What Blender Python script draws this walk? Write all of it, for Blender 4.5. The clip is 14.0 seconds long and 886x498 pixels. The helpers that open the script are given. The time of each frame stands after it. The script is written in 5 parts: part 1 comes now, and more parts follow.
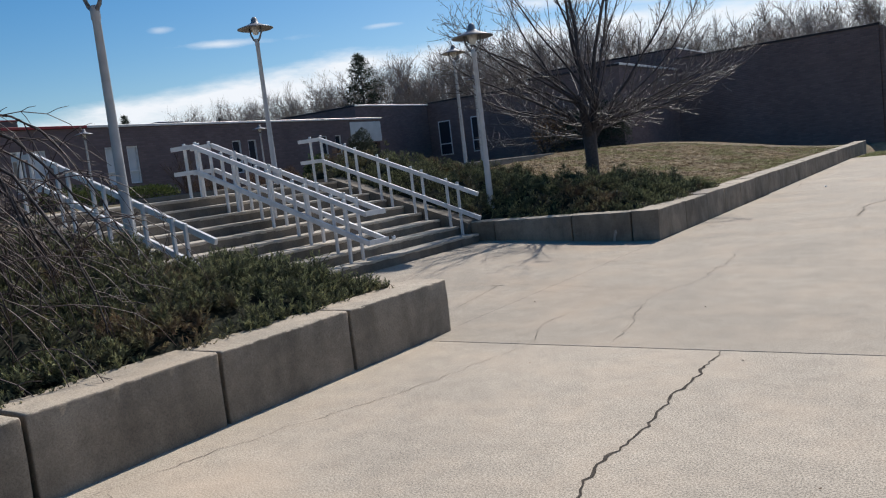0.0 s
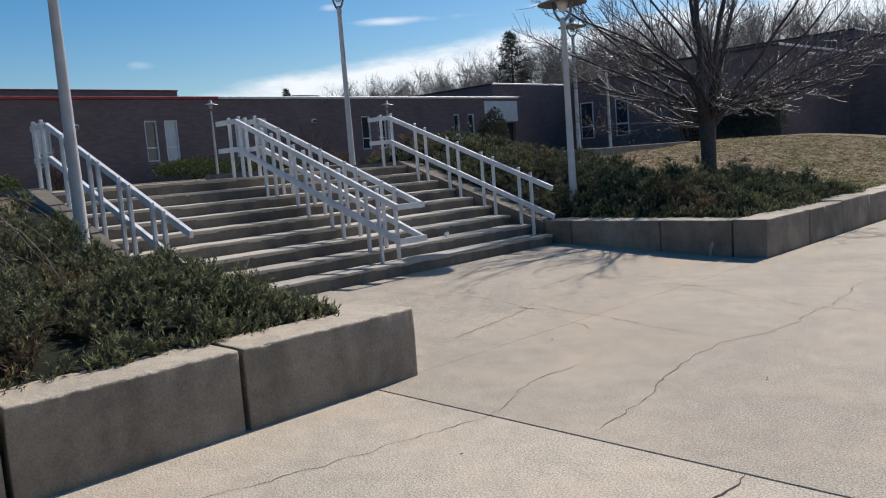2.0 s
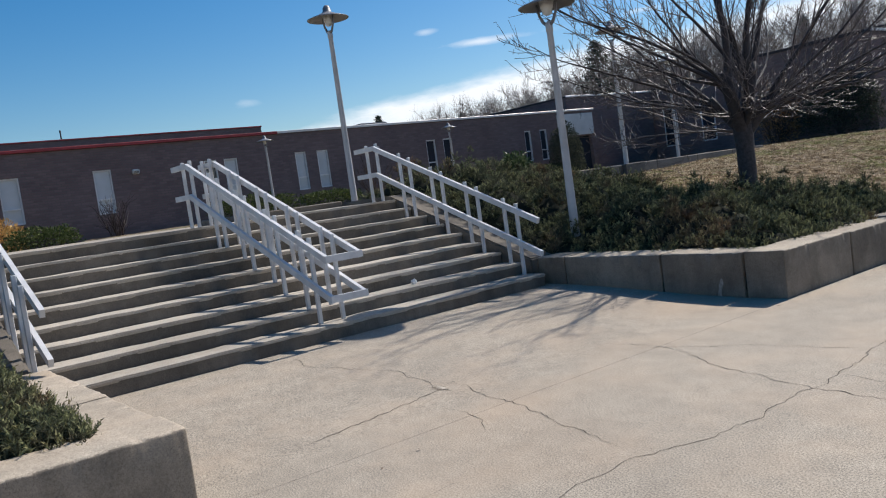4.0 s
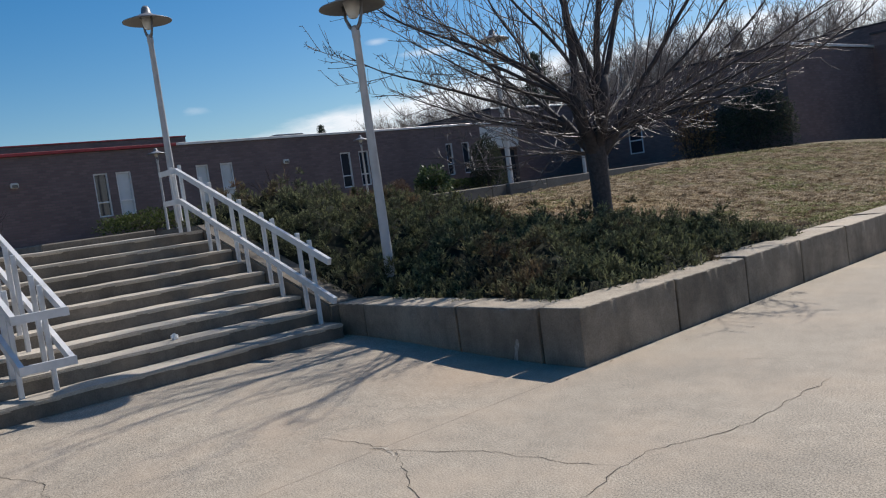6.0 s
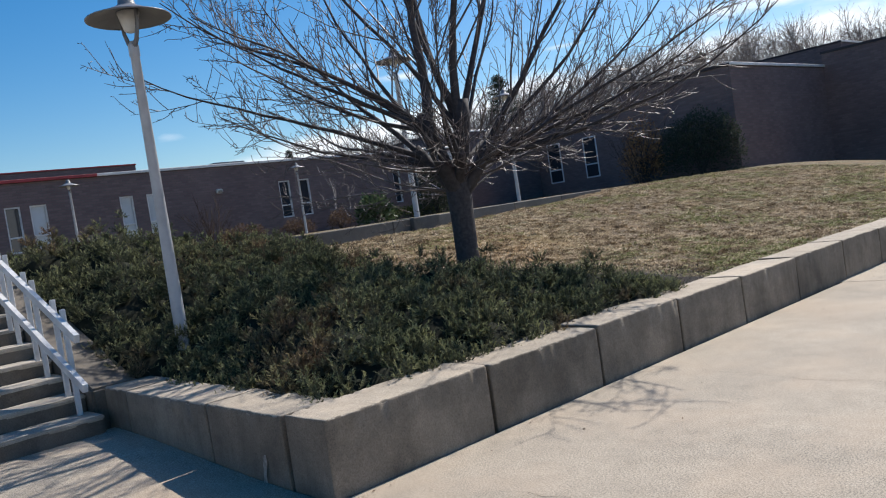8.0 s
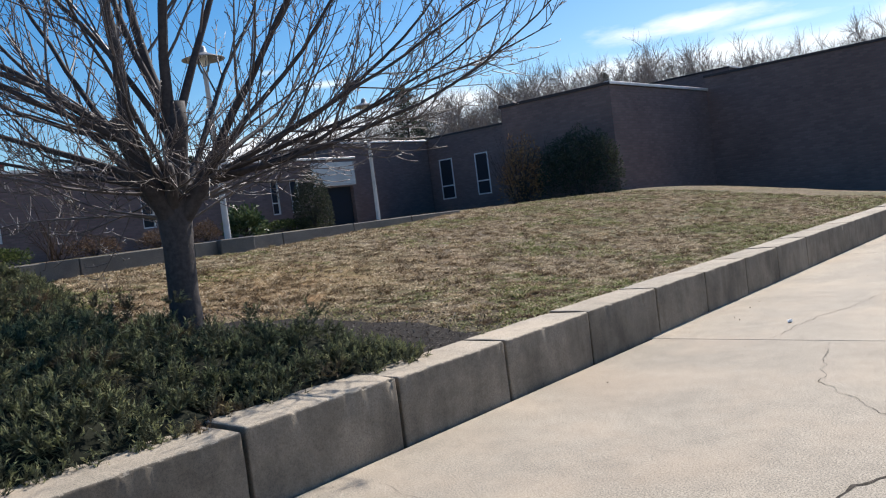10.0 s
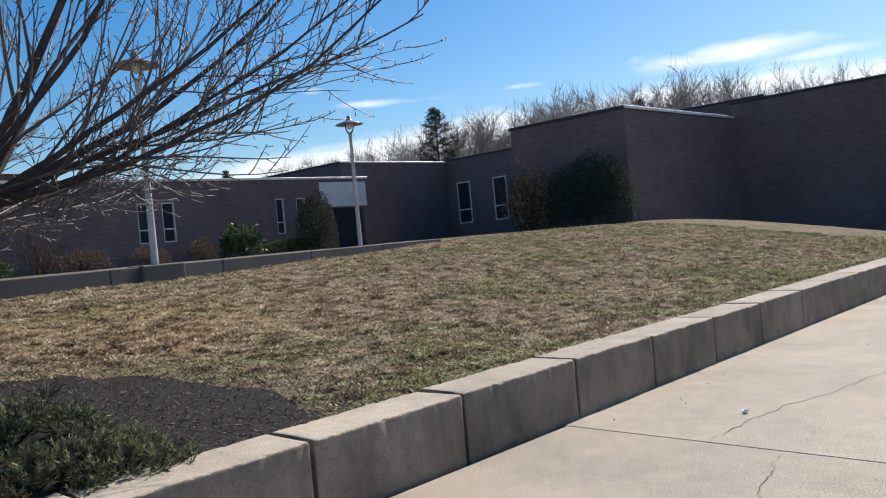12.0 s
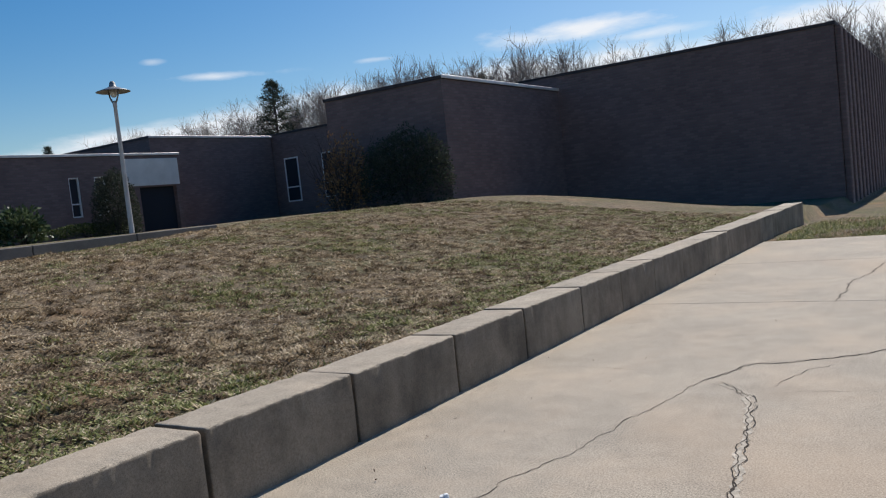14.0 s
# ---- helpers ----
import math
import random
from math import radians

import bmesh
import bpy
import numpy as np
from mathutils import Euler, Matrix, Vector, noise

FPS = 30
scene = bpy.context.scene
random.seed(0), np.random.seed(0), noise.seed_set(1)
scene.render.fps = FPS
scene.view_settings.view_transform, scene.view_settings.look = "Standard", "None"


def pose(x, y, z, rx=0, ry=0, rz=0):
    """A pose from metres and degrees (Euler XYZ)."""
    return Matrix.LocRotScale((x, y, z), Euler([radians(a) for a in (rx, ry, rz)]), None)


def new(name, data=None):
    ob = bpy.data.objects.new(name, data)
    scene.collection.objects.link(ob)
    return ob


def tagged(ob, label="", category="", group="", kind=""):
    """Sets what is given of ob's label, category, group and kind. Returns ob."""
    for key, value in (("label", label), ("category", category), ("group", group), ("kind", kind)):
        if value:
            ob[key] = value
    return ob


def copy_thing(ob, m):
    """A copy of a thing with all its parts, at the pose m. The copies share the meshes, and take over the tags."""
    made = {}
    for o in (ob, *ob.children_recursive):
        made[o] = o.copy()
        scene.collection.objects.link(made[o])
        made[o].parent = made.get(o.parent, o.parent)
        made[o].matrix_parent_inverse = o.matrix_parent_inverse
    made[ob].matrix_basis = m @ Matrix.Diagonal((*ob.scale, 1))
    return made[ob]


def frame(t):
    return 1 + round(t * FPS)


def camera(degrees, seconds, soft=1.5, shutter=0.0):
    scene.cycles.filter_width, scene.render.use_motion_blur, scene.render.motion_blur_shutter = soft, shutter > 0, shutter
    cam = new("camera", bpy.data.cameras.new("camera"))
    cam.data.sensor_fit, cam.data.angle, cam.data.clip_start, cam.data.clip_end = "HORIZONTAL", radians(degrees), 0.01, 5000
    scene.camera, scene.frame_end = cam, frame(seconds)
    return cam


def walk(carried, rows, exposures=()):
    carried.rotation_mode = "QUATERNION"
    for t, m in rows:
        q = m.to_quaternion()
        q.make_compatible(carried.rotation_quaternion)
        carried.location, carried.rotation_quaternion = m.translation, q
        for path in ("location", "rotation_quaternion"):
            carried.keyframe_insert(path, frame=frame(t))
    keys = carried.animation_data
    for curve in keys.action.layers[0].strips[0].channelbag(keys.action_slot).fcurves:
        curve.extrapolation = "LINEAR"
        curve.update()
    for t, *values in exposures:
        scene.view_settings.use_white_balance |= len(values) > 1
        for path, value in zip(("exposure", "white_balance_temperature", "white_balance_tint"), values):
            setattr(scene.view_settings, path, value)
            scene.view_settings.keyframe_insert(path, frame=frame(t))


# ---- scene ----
cam = camera(57.7, 14.0, soft=1.15)
METRES, EYE, TILT, LEAN, TURN = 16.5, 1.475, 0.0, 0.0, 34.8
ROWS = [
    (0.0, 0.0, 0.0, 0.0, -0.7, -5.95, 6.72),
    (0.5, 0.022, 0.0239, 0.0001, 1.29, -6.08, 6.93),
    (1.0, 0.0367, 0.057, -0.0014, 5.42, -8.73, 5.24),
    (1.5, 0.0578, 0.0838, -0.0017, 9.64, -6.34, 4.29),
    (2.0, 0.074, 0.1137, -0.002, 10.26, -6.29, 4.39),
    (2.5, 0.0928, 0.1449, -0.0028, 9.6, -6.12, 7.02),
    (5.0, 0.1963, 0.2861, 0.0009, 20.76, -3.46, 7.37),
    (5.5, 0.2122, 0.3206, 0.0002, 15.65, -3.89, 7.18),
    (6.0, 0.2314, 0.3498, -0.0001, 13.99, -4.06, 7.88),
    (6.5, 0.2443, 0.3833, -0.0003, 13.95, -3.46, 6.81),
    (7.0, 0.2635, 0.4128, -0.0011, 13.9, -3.4, 10.82),
    (7.5, 0.2833, 0.4382, 0.0003, 14.04, -2.94, 10.97),
    (8.0, 0.3009, 0.4713, 0.0012, 12.33, -2.67, 8.67),
    (8.5, 0.3257, 0.5013, 0.0016, 9.89, -1.88, 11.44),
    (9.0, 0.345, 0.5373, -0.0005, 4.93, -3.79, 6.75),
    (11.5, 0.4361, 0.6805, 0.0001, 9.55, -0.72, 7.3),
    (12.0, 0.4526, 0.7104, 0.0007, 8.92, -0.87, 5.25),
    (12.5, 0.4663, 0.746, 0.0011, 3.3, -1.28, 3.17),
    (13.0, 0.4862, 0.7772, 0.0016, 1.05, -1.25, 3.93),
    (13.5, 0.5021, 0.813, 0.0011, -0.78, -3.63, 4.38),
    (14.0, 0.5255, 0.8427, 0.0016, -1.45, -3.69, 6.23),
]
walk(cam, [(t, pose(0, 0, EYE, TILT, LEAN, TURN) @ pose(METRES * x, METRES * y, METRES * z, 90 + pitch, roll, yaw)) for t, x, y, z, yaw, pitch, roll in ROWS],
     exposures=[(0.0, 0.03), (1.0, 0.02), (1.5, 0.08), (2.5, 0.1), (5.0, 0.22), (5.5, 0.1), (6.0, 0.05), (6.5, 0.06), (7.0, 0.13), (8.0, 0.37), (8.5, 0.45), (9.0, 0.42), (11.5, 0.5), (12.0, 0.36), (12.5, 0.22), (13.0, 0.06), (14.0, -0.03)])

# ---- light ----
SUN_TO = Vector((-0.056, 0.70, 0.70)).normalized()
world = bpy.data.worlds.new("sky_world")
scene.world = world
world.use_nodes = True
wn, wl = world.node_tree.nodes, world.node_tree.links
wn.clear()
sky = wn.new("ShaderNodeTexSky")
sky.sky_type = 'NISHITA'
sky.sun_disc = False
sky.sun_elevation = math.asin(SUN_TO.z)
sky.sun_rotation = math.atan2(SUN_TO.x, SUN_TO.y)
sky.air_density, sky.dust_density, sky.ozone_density = 1.0, 0.7, 2.5
wbg = wn.new("ShaderNodeBackground")
wbg.inputs["Strength"].default_value = 0.099
wout = wn.new("ShaderNodeOutputWorld")
hs = wn.new("ShaderNodeHueSaturation")
hs.inputs["Saturation"].default_value = 1.48
hs.inputs["Value"].default_value = 0.97
wl.new(sky.outputs[0], hs.inputs["Color"])
# a bright bank low over the woods and a few wisps above it
def wmath(op, a, b=None, c=None):
    x = wn.new("ShaderNodeMath")
    x.operation = op
    for i, v in enumerate((a, b, c)):
        if isinstance(v, (int, float)):
            x.inputs[i].default_value = v
        elif v is not None:
            wl.new(v, x.inputs[i])
    return x.outputs[0]


wco = wn.new("ShaderNodeTexCoord")
wsep = wn.new("ShaderNodeSeparateXYZ")
wl.new(wco.outputs["Generated"], wsep.inputs[0])
bearing = wmath('MULTIPLY', wmath('ARCTAN2', wmath('MULTIPLY', wsep.outputs[0], -1.0), wsep.outputs[1]), 57.2958)
height = wmath('MULTIPLY', wmath('ARCSINE', wsep.outputs[2]), 57.2958)


def wnoise(sa, se, detail, rough, off):
    cb = wn.new("ShaderNodeCombineXYZ")
    wl.new(wmath('MULTIPLY', bearing, sa), cb.inputs[0])
    wl.new(wmath('MULTIPLY', height, se), cb.inputs[1])
    cb.inputs[2].default_value = off
    t = wn.new("ShaderNodeTexNoise")
    t.inputs["Scale"].default_value, t.inputs["Detail"].default_value, t.inputs["Roughness"].default_value = 1.0, detail, rough
    wl.new(cb.outputs[0], t.inputs["Vector"])
    return t.outputs["Fac"]


puff = wmath('MULTIPLY_ADD', wnoise(0.16, 0.55, 7.0, 0.6, 2.0), 2.0, -1.0)
# top edge of the bank, in tenths of the ramp, by bearing
edge = wn.new("ShaderNodeValToRGB")
el = edge.color_ramp.elements
el[0].position, el[0].color = 0.0, (0.5, 0.5, 0.5, 1)
el[1].position, el[1].color = 1.0, (0.3, 0.3, 0.3, 1)
for bear, top in ((-6, 10.0), (8, 10.0), (13, 8.9), (18, 9.2), (27, 9.0), (41, 8.5), (51, 7.3), (60, 6.2), (64, 4.6)):
    e = el.new((bear + 180) / 360)
    e.color = (top / 12, top / 12, top / 12, 1)
wl.new(wmath('MULTIPLY_ADD', bearing, 1 / 360, 0.5), edge.inputs["Fac"])
over = wmath('SUBTRACT', wmath('MULTIPLY_ADD', edge.outputs["Color"], 12.0, wmath('MULTIPLY', puff, 1.0)), height)
soft = wn.new("ShaderNodeMapRange")
soft.interpolation_type = 'SMOOTHSTEP'
soft.inputs[1].default_value, soft.inputs[2].default_value = -0.3, 1.3
wl.new(over, soft.inputs[0])
cover = wmath('MULTIPLY', soft.outputs[0], wmath('MULTIPLY_ADD', puff, 0.8, 0.72))
for bear, top, wide, tall, amount in ((22.5, 10.3, 6.5, 0.85, 1.15), (17.5, 9.4, 4.0, 0.5, 0.8), (48.0, 9.75, 4.6, 0.34, 0.75), (52.0, 10.9, 1.0, 0.3, 0.5),
                                     (37.0, 10.0, 1.6, 0.22, 0.6), (65.0, 7.7, 1.3, 0.4, 0.35), (3.0, 9.8, 6.0, 0.7, 1.0)):
    a = wmath('POWER', wmath('MULTIPLY_ADD', bearing, 1 / wide, -bear / wide), 2.0)
    b = wmath('POWER', wmath('MULTIPLY_ADD', height, 1 / tall, -top / tall), 2.0)
    blob = wmath('EXPONENT', wmath('MULTIPLY', wmath('ADD', a, b), -1.0))
    blob = wmath('MULTIPLY', wmath('ADD', blob, wmath('MULTIPLY_ADD', puff, 1.1, -0.3)), amount)
    cover = wmath('MAXIMUM', cover, wmath('MULTIPLY', blob, wmath('EXPONENT', wmath('MULTIPLY', wmath('ADD', a, b), -0.4))))
cl = wn.new("ShaderNodeValToRGB")
cl.color_ramp.elements[0].position, cl.color_ramp.elements[0].color = 0.03, (0, 0, 0, 1)
cl.color_ramp.elements[1].position, cl.color_ramp.elements[1].color = 0.85, (0.95, 0.95, 0.95, 1)
wl.new(cover, cl.inputs["Fac"])
wmix = wn.new("ShaderNodeMix")
wmix.data_type = 'RGBA'
wmix.inputs[7].default_value = (9.0, 9.3, 9.8, 1)
wl.new(cl.outputs["Color"], wmix.inputs[0])
wl.new(hs.outputs[0], wmix.inputs[6])
wl.new(wmix.outputs[2], wbg.inputs[0])
wl.new(wbg.outputs[0], wout.inputs[0])
sun = new("sun", bpy.data.lights.new("sun", 'SUN'))
sun.data.energy, sun.data.angle, sun.data.color = 5.0, radians(0.53), (1.0, 0.955, 0.895)
sun.rotation_mode = 'QUATERNION'
sun.rotation_quaternion = SUN_TO.to_track_quat('Z', 'Y')


# ---- materials ----
def mat(name, rough=0.8, metal=0.0, spec=0.3):
    m = bpy.data.materials.new(name)
    m.use_nodes = True
    b = m.node_tree.nodes["Principled BSDF"]
    b.inputs["Roughness"].default_value = rough
    b.inputs["Metallic"].default_value = metal
    b.inputs["Specular IOR Level"].default_value = spec
    return m, m.node_tree.nodes, m.node_tree.links, b


def coords(n, l, scale=(1, 1, 1), kind="Object"):
    c = n.new("ShaderNodeTexCoord")
    mp = n.new("ShaderNodeMapping")
    mp.inputs["Scale"].default_value = scale
    l.new(c.outputs[kind], mp.inputs["Vector"])
    return mp.outputs["Vector"]


def noise_fac(n, l, vec, scale, detail=4.0, rough=0.55):
    t = n.new("ShaderNodeTexNoise")
    t.inputs["Scale"].default_value, t.inputs["Detail"].default_value, t.inputs["Roughness"].default_value = scale, detail, rough
    l.new(vec, t.inputs["Vector"])
    return t.outputs["Fac"]


def ramp(n, l, fac, stops):
    r = n.new("ShaderNodeValToRGB")
    el = r.color_ramp.elements
    while len(el) > len(stops):
        el.remove(el[-1])
    while len(el) < len(stops):
        el.new(0.5)
    for e, (p, c) in zip(el, stops):
        e.position, e.color = p, (*c, 1.0)
    l.new(fac, r.inputs["Fac"])
    return r.outputs["Color"]


def mix(n, l, fac, a, b, mode='MIX'):
    x = n.new("ShaderNodeMix")
    x.data_type, x.blend_type = 'RGBA', mode
    for s, v in ((x.inputs[0], fac), (x.inputs[6], a), (x.inputs[7], b)):
        if isinstance(v, (int, float)):
            s.default_value = v
        elif isinstance(v, tuple):
            s.default_value = (*v, 1.0)
        else:
            l.new(v, s)
    return x.outputs[2]


def bump(n, l, b, height, strength=0.3, dist=0.01):
    x = n.new("ShaderNodeBump")
    x.inputs["Strength"].default_value, x.inputs["Distance"].default_value = strength, dist
    l.new(height, x.inputs["Height"])
    l.new(x.outputs[0], b.inputs["Normal"])


def obj_random(n):
    return n.new("ShaderNodeObjectInfo").outputs["Random"]


def grey(v, t=(1.0, 1.0, 1.0)):
    return tuple(v * c for c in t)


def concrete(name, base, dark, rust=0.0, stain=0.0, grain=0.0):
    m, n, l, b = mat(name, 0.85, 0, 0.25)
    v = coords(n, l, kind="Object")
    big = noise_fac(n, l, v, 0.7, 5, 0.6)
    mid = noise_fac(n, l, v, 6.0, 6, 0.65)
    fine = noise_fac(n, l, v, 75.0, 3, 0.6)
    grit = noise_fac(n, l, v, 210.0, 1, 0.5)
    c = ramp(n, l, big, [(0.28, dark), (0.62, base)])
    c = mix(n, l, 0.45, c, ramp(n, l, mid, [(0.3, grey(0.55)), (0.7, grey(1.0))]), 'MULTIPLY')
    c = mix(n, l, 0.42, c, ramp(n, l, fine, [(0.32, grey(0.45)), (0.6, grey(1.0))]), 'MULTIPLY')
    c = mix(n, l, 0.5, c, ramp(n, l, grit, [(0.30, grey(0.35)), (0.5, grey(1.0))]), 'MULTIPLY')
    if grain:
        pebble = noise_fac(n, l, v, 105.0, 2, 0.6)
        c = mix(n, l, grain, c, ramp(n, l, pebble, [(0.36, grey(0.45)), (0.5, grey(0.95)), (0.64, grey(1.3))]), 'MULTIPLY')
        warm = noise_fac(n, l, v, 1.3, 5, 0.65)
        c = mix(n, l, ramp(n, l, warm, [(0.45, grey(0)), (0.7, grey(0.35))]), c, (0.56, 0.43, 0.31))
    if stain:
        run = noise_fac(n, l, coords(n, l, (2.6, 2.6, 1.5)), 1.0, 6, 0.72)
        c = mix(n, l, stain, c, ramp(n, l, run, [(0.36, grey(0.45)), (0.60, grey(1.0))]), 'MULTIPLY')
        blot = noise_fac(n, l, v, 2.6, 6, 0.75)
        c = mix(n, l, stain, c, ramp(n, l, blot, [(0.40, grey(0.5)), (0.56, grey(1.0))]), 'MULTIPLY')
    if rust:
        st = noise_fac(n, l, v, 0.33, 3, 0.5)
        c = mix(n, l, ramp(n, l, st, [(0.55, grey(0)), (0.75, grey(rust))]), c, (0.46, 0.33, 0.22))
    rnd = n.new("ShaderNodeMapRange")
    rnd.inputs[3].default_value, rnd.inputs[4].default_value = 0.88, 1.06
    l.new(obj_random(n), rnd.inputs[0])
    cc = n.new("ShaderNodeCombineColor")
    for i in range(3):
        l.new(rnd.outputs[0], cc.inputs[i])
    c = mix(n, l, 1.0, c, cc.outputs[0], 'MULTIPLY')
    l.new(c, b.inputs["Base Color"])
    bump(n, l, b, mix(n, l, 0.5, mid, fine), 0.35, 0.006)
    return m


M_SLAB = concrete("plaza_concrete", (0.53, 0.453, 0.357), (0.43, 0.37, 0.295), rust=0.4, grain=0.85)
# Wall blocks: shaded sides painted darker, sunlit tops painted lighter
M_BLOCK = concrete("shade_toned_block_concrete", (0.375, 0.312, 0.24), (0.225, 0.187, 0.146), stain=0.42)
M_CAP = concrete("sunlit_tone_block_top", (0.56, 0.475, 0.37), (0.42, 0.355, 0.275), stain=0.15, grain=0.4)
# Steps: riser shade and tread sunlight are put into these two colours
M_STEP = concrete("shade_toned_step_concrete", (0.27, 0.232, 0.188), (0.15, 0.13, 0.108), stain=0.4)
M_TREAD = concrete("sunlit_tone_tread", (0.60, 0.53, 0.44), (0.42, 0.37, 0.305))


def simple(name, col, rough=0.6, metal=0.0, var=0.25, scale=8.0, spec=0.4, bumpy=0.0):
    m, n, l, b = mat(name, rough, metal, spec)
    v = coords(n, l)
    f = noise_fac(n, l, v, scale, 5, 0.6)
    c = ramp(n, l, f, [(0.3, tuple(x * (1 - var) for x in col)), (0.7, tuple(min(1, x * (1 + var * 0.4)) for x in col))])
    l.new(c, b.inputs["Base Color"])
    if bumpy:
        bump(n, l, b, f, bumpy, 0.01)
    return m


def mat_ground():
    m, n, l, b = mat("dormant_lawn", 0.95, 0, 0.1)
    v = coords(n, l)
    patch = noise_fac(n, l, v, 0.45, 4, 0.6)
    mid = noise_fac(n, l, v, 3.5, 5, 0.65)
    fine = noise_fac(n, l, v, 45.0, 4, 0.7)
    straw = ramp(n, l, fine, [(0.40, (0.05, 0.036, 0.022)), (0.52, (0.24, 0.178, 0.11)), (0.64, (0.60, 0.48, 0.33))])
    green = ramp(n, l, fine, [(0.40, (0.03, 0.031, 0.014)), (0.52, (0.15, 0.145, 0.062)), (0.64, (0.42, 0.38, 0.21))])
    c = mix(n, l, ramp(n, l, patch, [(0.44, grey(0)), (0.60, grey(0.9))]), straw, green)
    c = mix(n, l, ramp(n, l, mid, [(0.42, grey(0.0)), (0.66, grey(0.55))]), c, (0.20, 0.165, 0.135))
    clump = noise_fac(n, l, v, 9.0, 4, 0.7)
    c = mix(n, l, 0.5, c, ramp(n, l, clump, [(0.38, grey(0.22)), (0.56, grey(1.0))]), 'MULTIPLY')
    tuft = noise_fac(n, l, v, 3.6, 5, 0.75)
    c = mix(n, l, 0.35, c, ramp(n, l, tuft, [(0.40, grey(0.4)), (0.54, grey(1.0))]), 'MULTIPLY')
    rusty = noise_fac(n, l, v, 0.8, 3, 0.5)
    c = mix(n, l, ramp(n, l, rusty, [(0.56, grey(0)), (0.72, grey(0.45))]), c, (0.33, 0.19, 0.10))
    # a scorched tan patch up the slope by the tree
    mp = n.new("ShaderNodeMapping")
    mp.inputs["Location"].default_value = (2.6, -4.5, 0.0)
    mp.inputs["Scale"].default_value = (0.29, 0.25, 0.0)
    l.new(v, mp.inputs[0])
    gr = n.new("ShaderNodeTexGradient")
    gr.gradient_type = "SPHERICAL"
    l.new(mp.outputs[0], gr.inputs[0])
    spot = mix(n, l, 0.5, gr.outputs[0], mid)
    c = mix(n, l, ramp(n, l, spot, [(0.46, grey(0)), (0.66, grey(0.45))]), c, (0.42, 0.265, 0.13))
    l.new(c, b.inputs["Base Color"])
    bump(n, l, b, mix(n, l, 0.3, fine, clump), 0.8, 0.03)
    return m


M_LAWN = mat_ground()
M_MULCH = simple("bark_mulch", (0.04, 0.034, 0.03), 0.95, 0, 0.7, 40.0, 0.1, 0.9)
M_SPALL = simple("spalled_concrete", (0.52, 0.455, 0.37), 0.95, 0, 0.4, 24.0, 0.1, 1.0)
M_CRACK = simple("crack_shadow_dirt", (0.08, 0.067, 0.055), 0.95, 0, 0.6, 30.0, 0.1)
M_JOINT = simple("joint_filler", (0.14, 0.12, 0.10), 0.95, 0, 0.5, 30.0, 0.1)
M_WHITE = simple("white_painted_steel", (0.62, 0.61, 0.60), 0.45, 0, 0.22, 5.0, 0.4)
M_POLE = simple("pale_grey_painted_pole", (0.47, 0.47, 0.48), 0.5, 0.0, 0.18, 6.0, 0.4)
M_SHADE = simple("lamp_shade_grey", (0.20, 0.20, 0.21), 0.45, 0.0, 0.2, 6.0, 0.5)
# pale coping colour holds the sunlit gleam along the +x roof edges
M_FASCIA = simple("sunlit_tone_coping", (0.62, 0.60, 0.58), 0.45, 0.2, 0.2, 2.0, 0.5)
M_REDTRIM = simple("red_brown_fascia", (0.33, 0.045, 0.05), 0.6, 0, 0.3, 2.0)
M_DARKTRIM = simple("dark_coping_shade_and_vents", (0.05, 0.042, 0.045), 0.7, 0, 0.3, 2.0)
M_PANEL = simple("pale_entrance_panel", (0.62, 0.62, 0.60), 0.6, 0, 0.15, 1.5)
M_FRAME = simple("white_window_frame", (0.66, 0.66, 0.66), 0.5, 0, 0.15, 5.0)
# curb concrete darkened in its colour to stand for a shaded face
M_CURB = concrete("shade_toned_curb", (0.20, 0.185, 0.17), (0.13, 0.12, 0.115))
M_DRIP = simple("mineral_drip", (0.40, 0.36, 0.31), 0.9, 0, 0.5, 30.0, 0.1)
M_LITTER = simple("crumpled_white_paper", (0.8, 0.8, 0.79), 0.7, 0, 0.1)


def mat_brick():
    m, n, l, b = mat("dark_red_brick", 0.9, 0, 0.2)
    g = n.new("ShaderNodeNewGeometry")
    tc = n.new("ShaderNodeTexCoord")
    sp = n.new("ShaderNodeSeparateXYZ")
    l.new(tc.outputs["Object"], sp.inputs[0])
    add = n.new("ShaderNodeMath")
    l.new(sp.outputs[0], add.inputs[0])
    l.new(sp.outputs[1], add.inputs[1])
    cb = n.new("ShaderNodeCombineXYZ")
    l.new(add.outputs[0], cb.inputs[0])
    l.new(sp.outputs[2], cb.inputs[1])
    t = n.new("ShaderNodeTexBrick")
    l.new(cb.outputs[0], t.inputs["Vector"])
    t.inputs["Color1"].default_value = (0.222, 0.157, 0.155, 1)
    t.inputs["Color2"].default_value = (0.165, 0.118, 0.117, 1)
    t.inputs["Mortar"].default_value = (0.16, 0.137, 0.13, 1)
    t.inputs["Scale"].default_value = 1.0
    t.inputs["Mortar Size"].default_value = 0.012
    t.inputs["Brick Width"].default_value, t.inputs["Row Height"].default_value = 0.30, 0.10
    f = noise_fac(n, l, tc.outputs["Object"], 0.6, 5, 0.6)
    c = mix(n, l, 0.5, t.outputs["Color"], ramp(n, l, f, [(0.3, grey(0.6)), (0.7, grey(1.0))]), 'MULTIPLY')
    l.new(c, b.inputs["Base Color"])
    bump(n, l, b, t.outputs["Fac"], 0.5, -0.012)
    return m


M_BRICK = mat_brick()


def mat_glass():
    m, n, l, b = mat("dark_window_glass", 0.06, 0, 0.6)
    b.inputs["Base Color"].default_value = (0.03, 0.035, 0.045, 1)
    return m


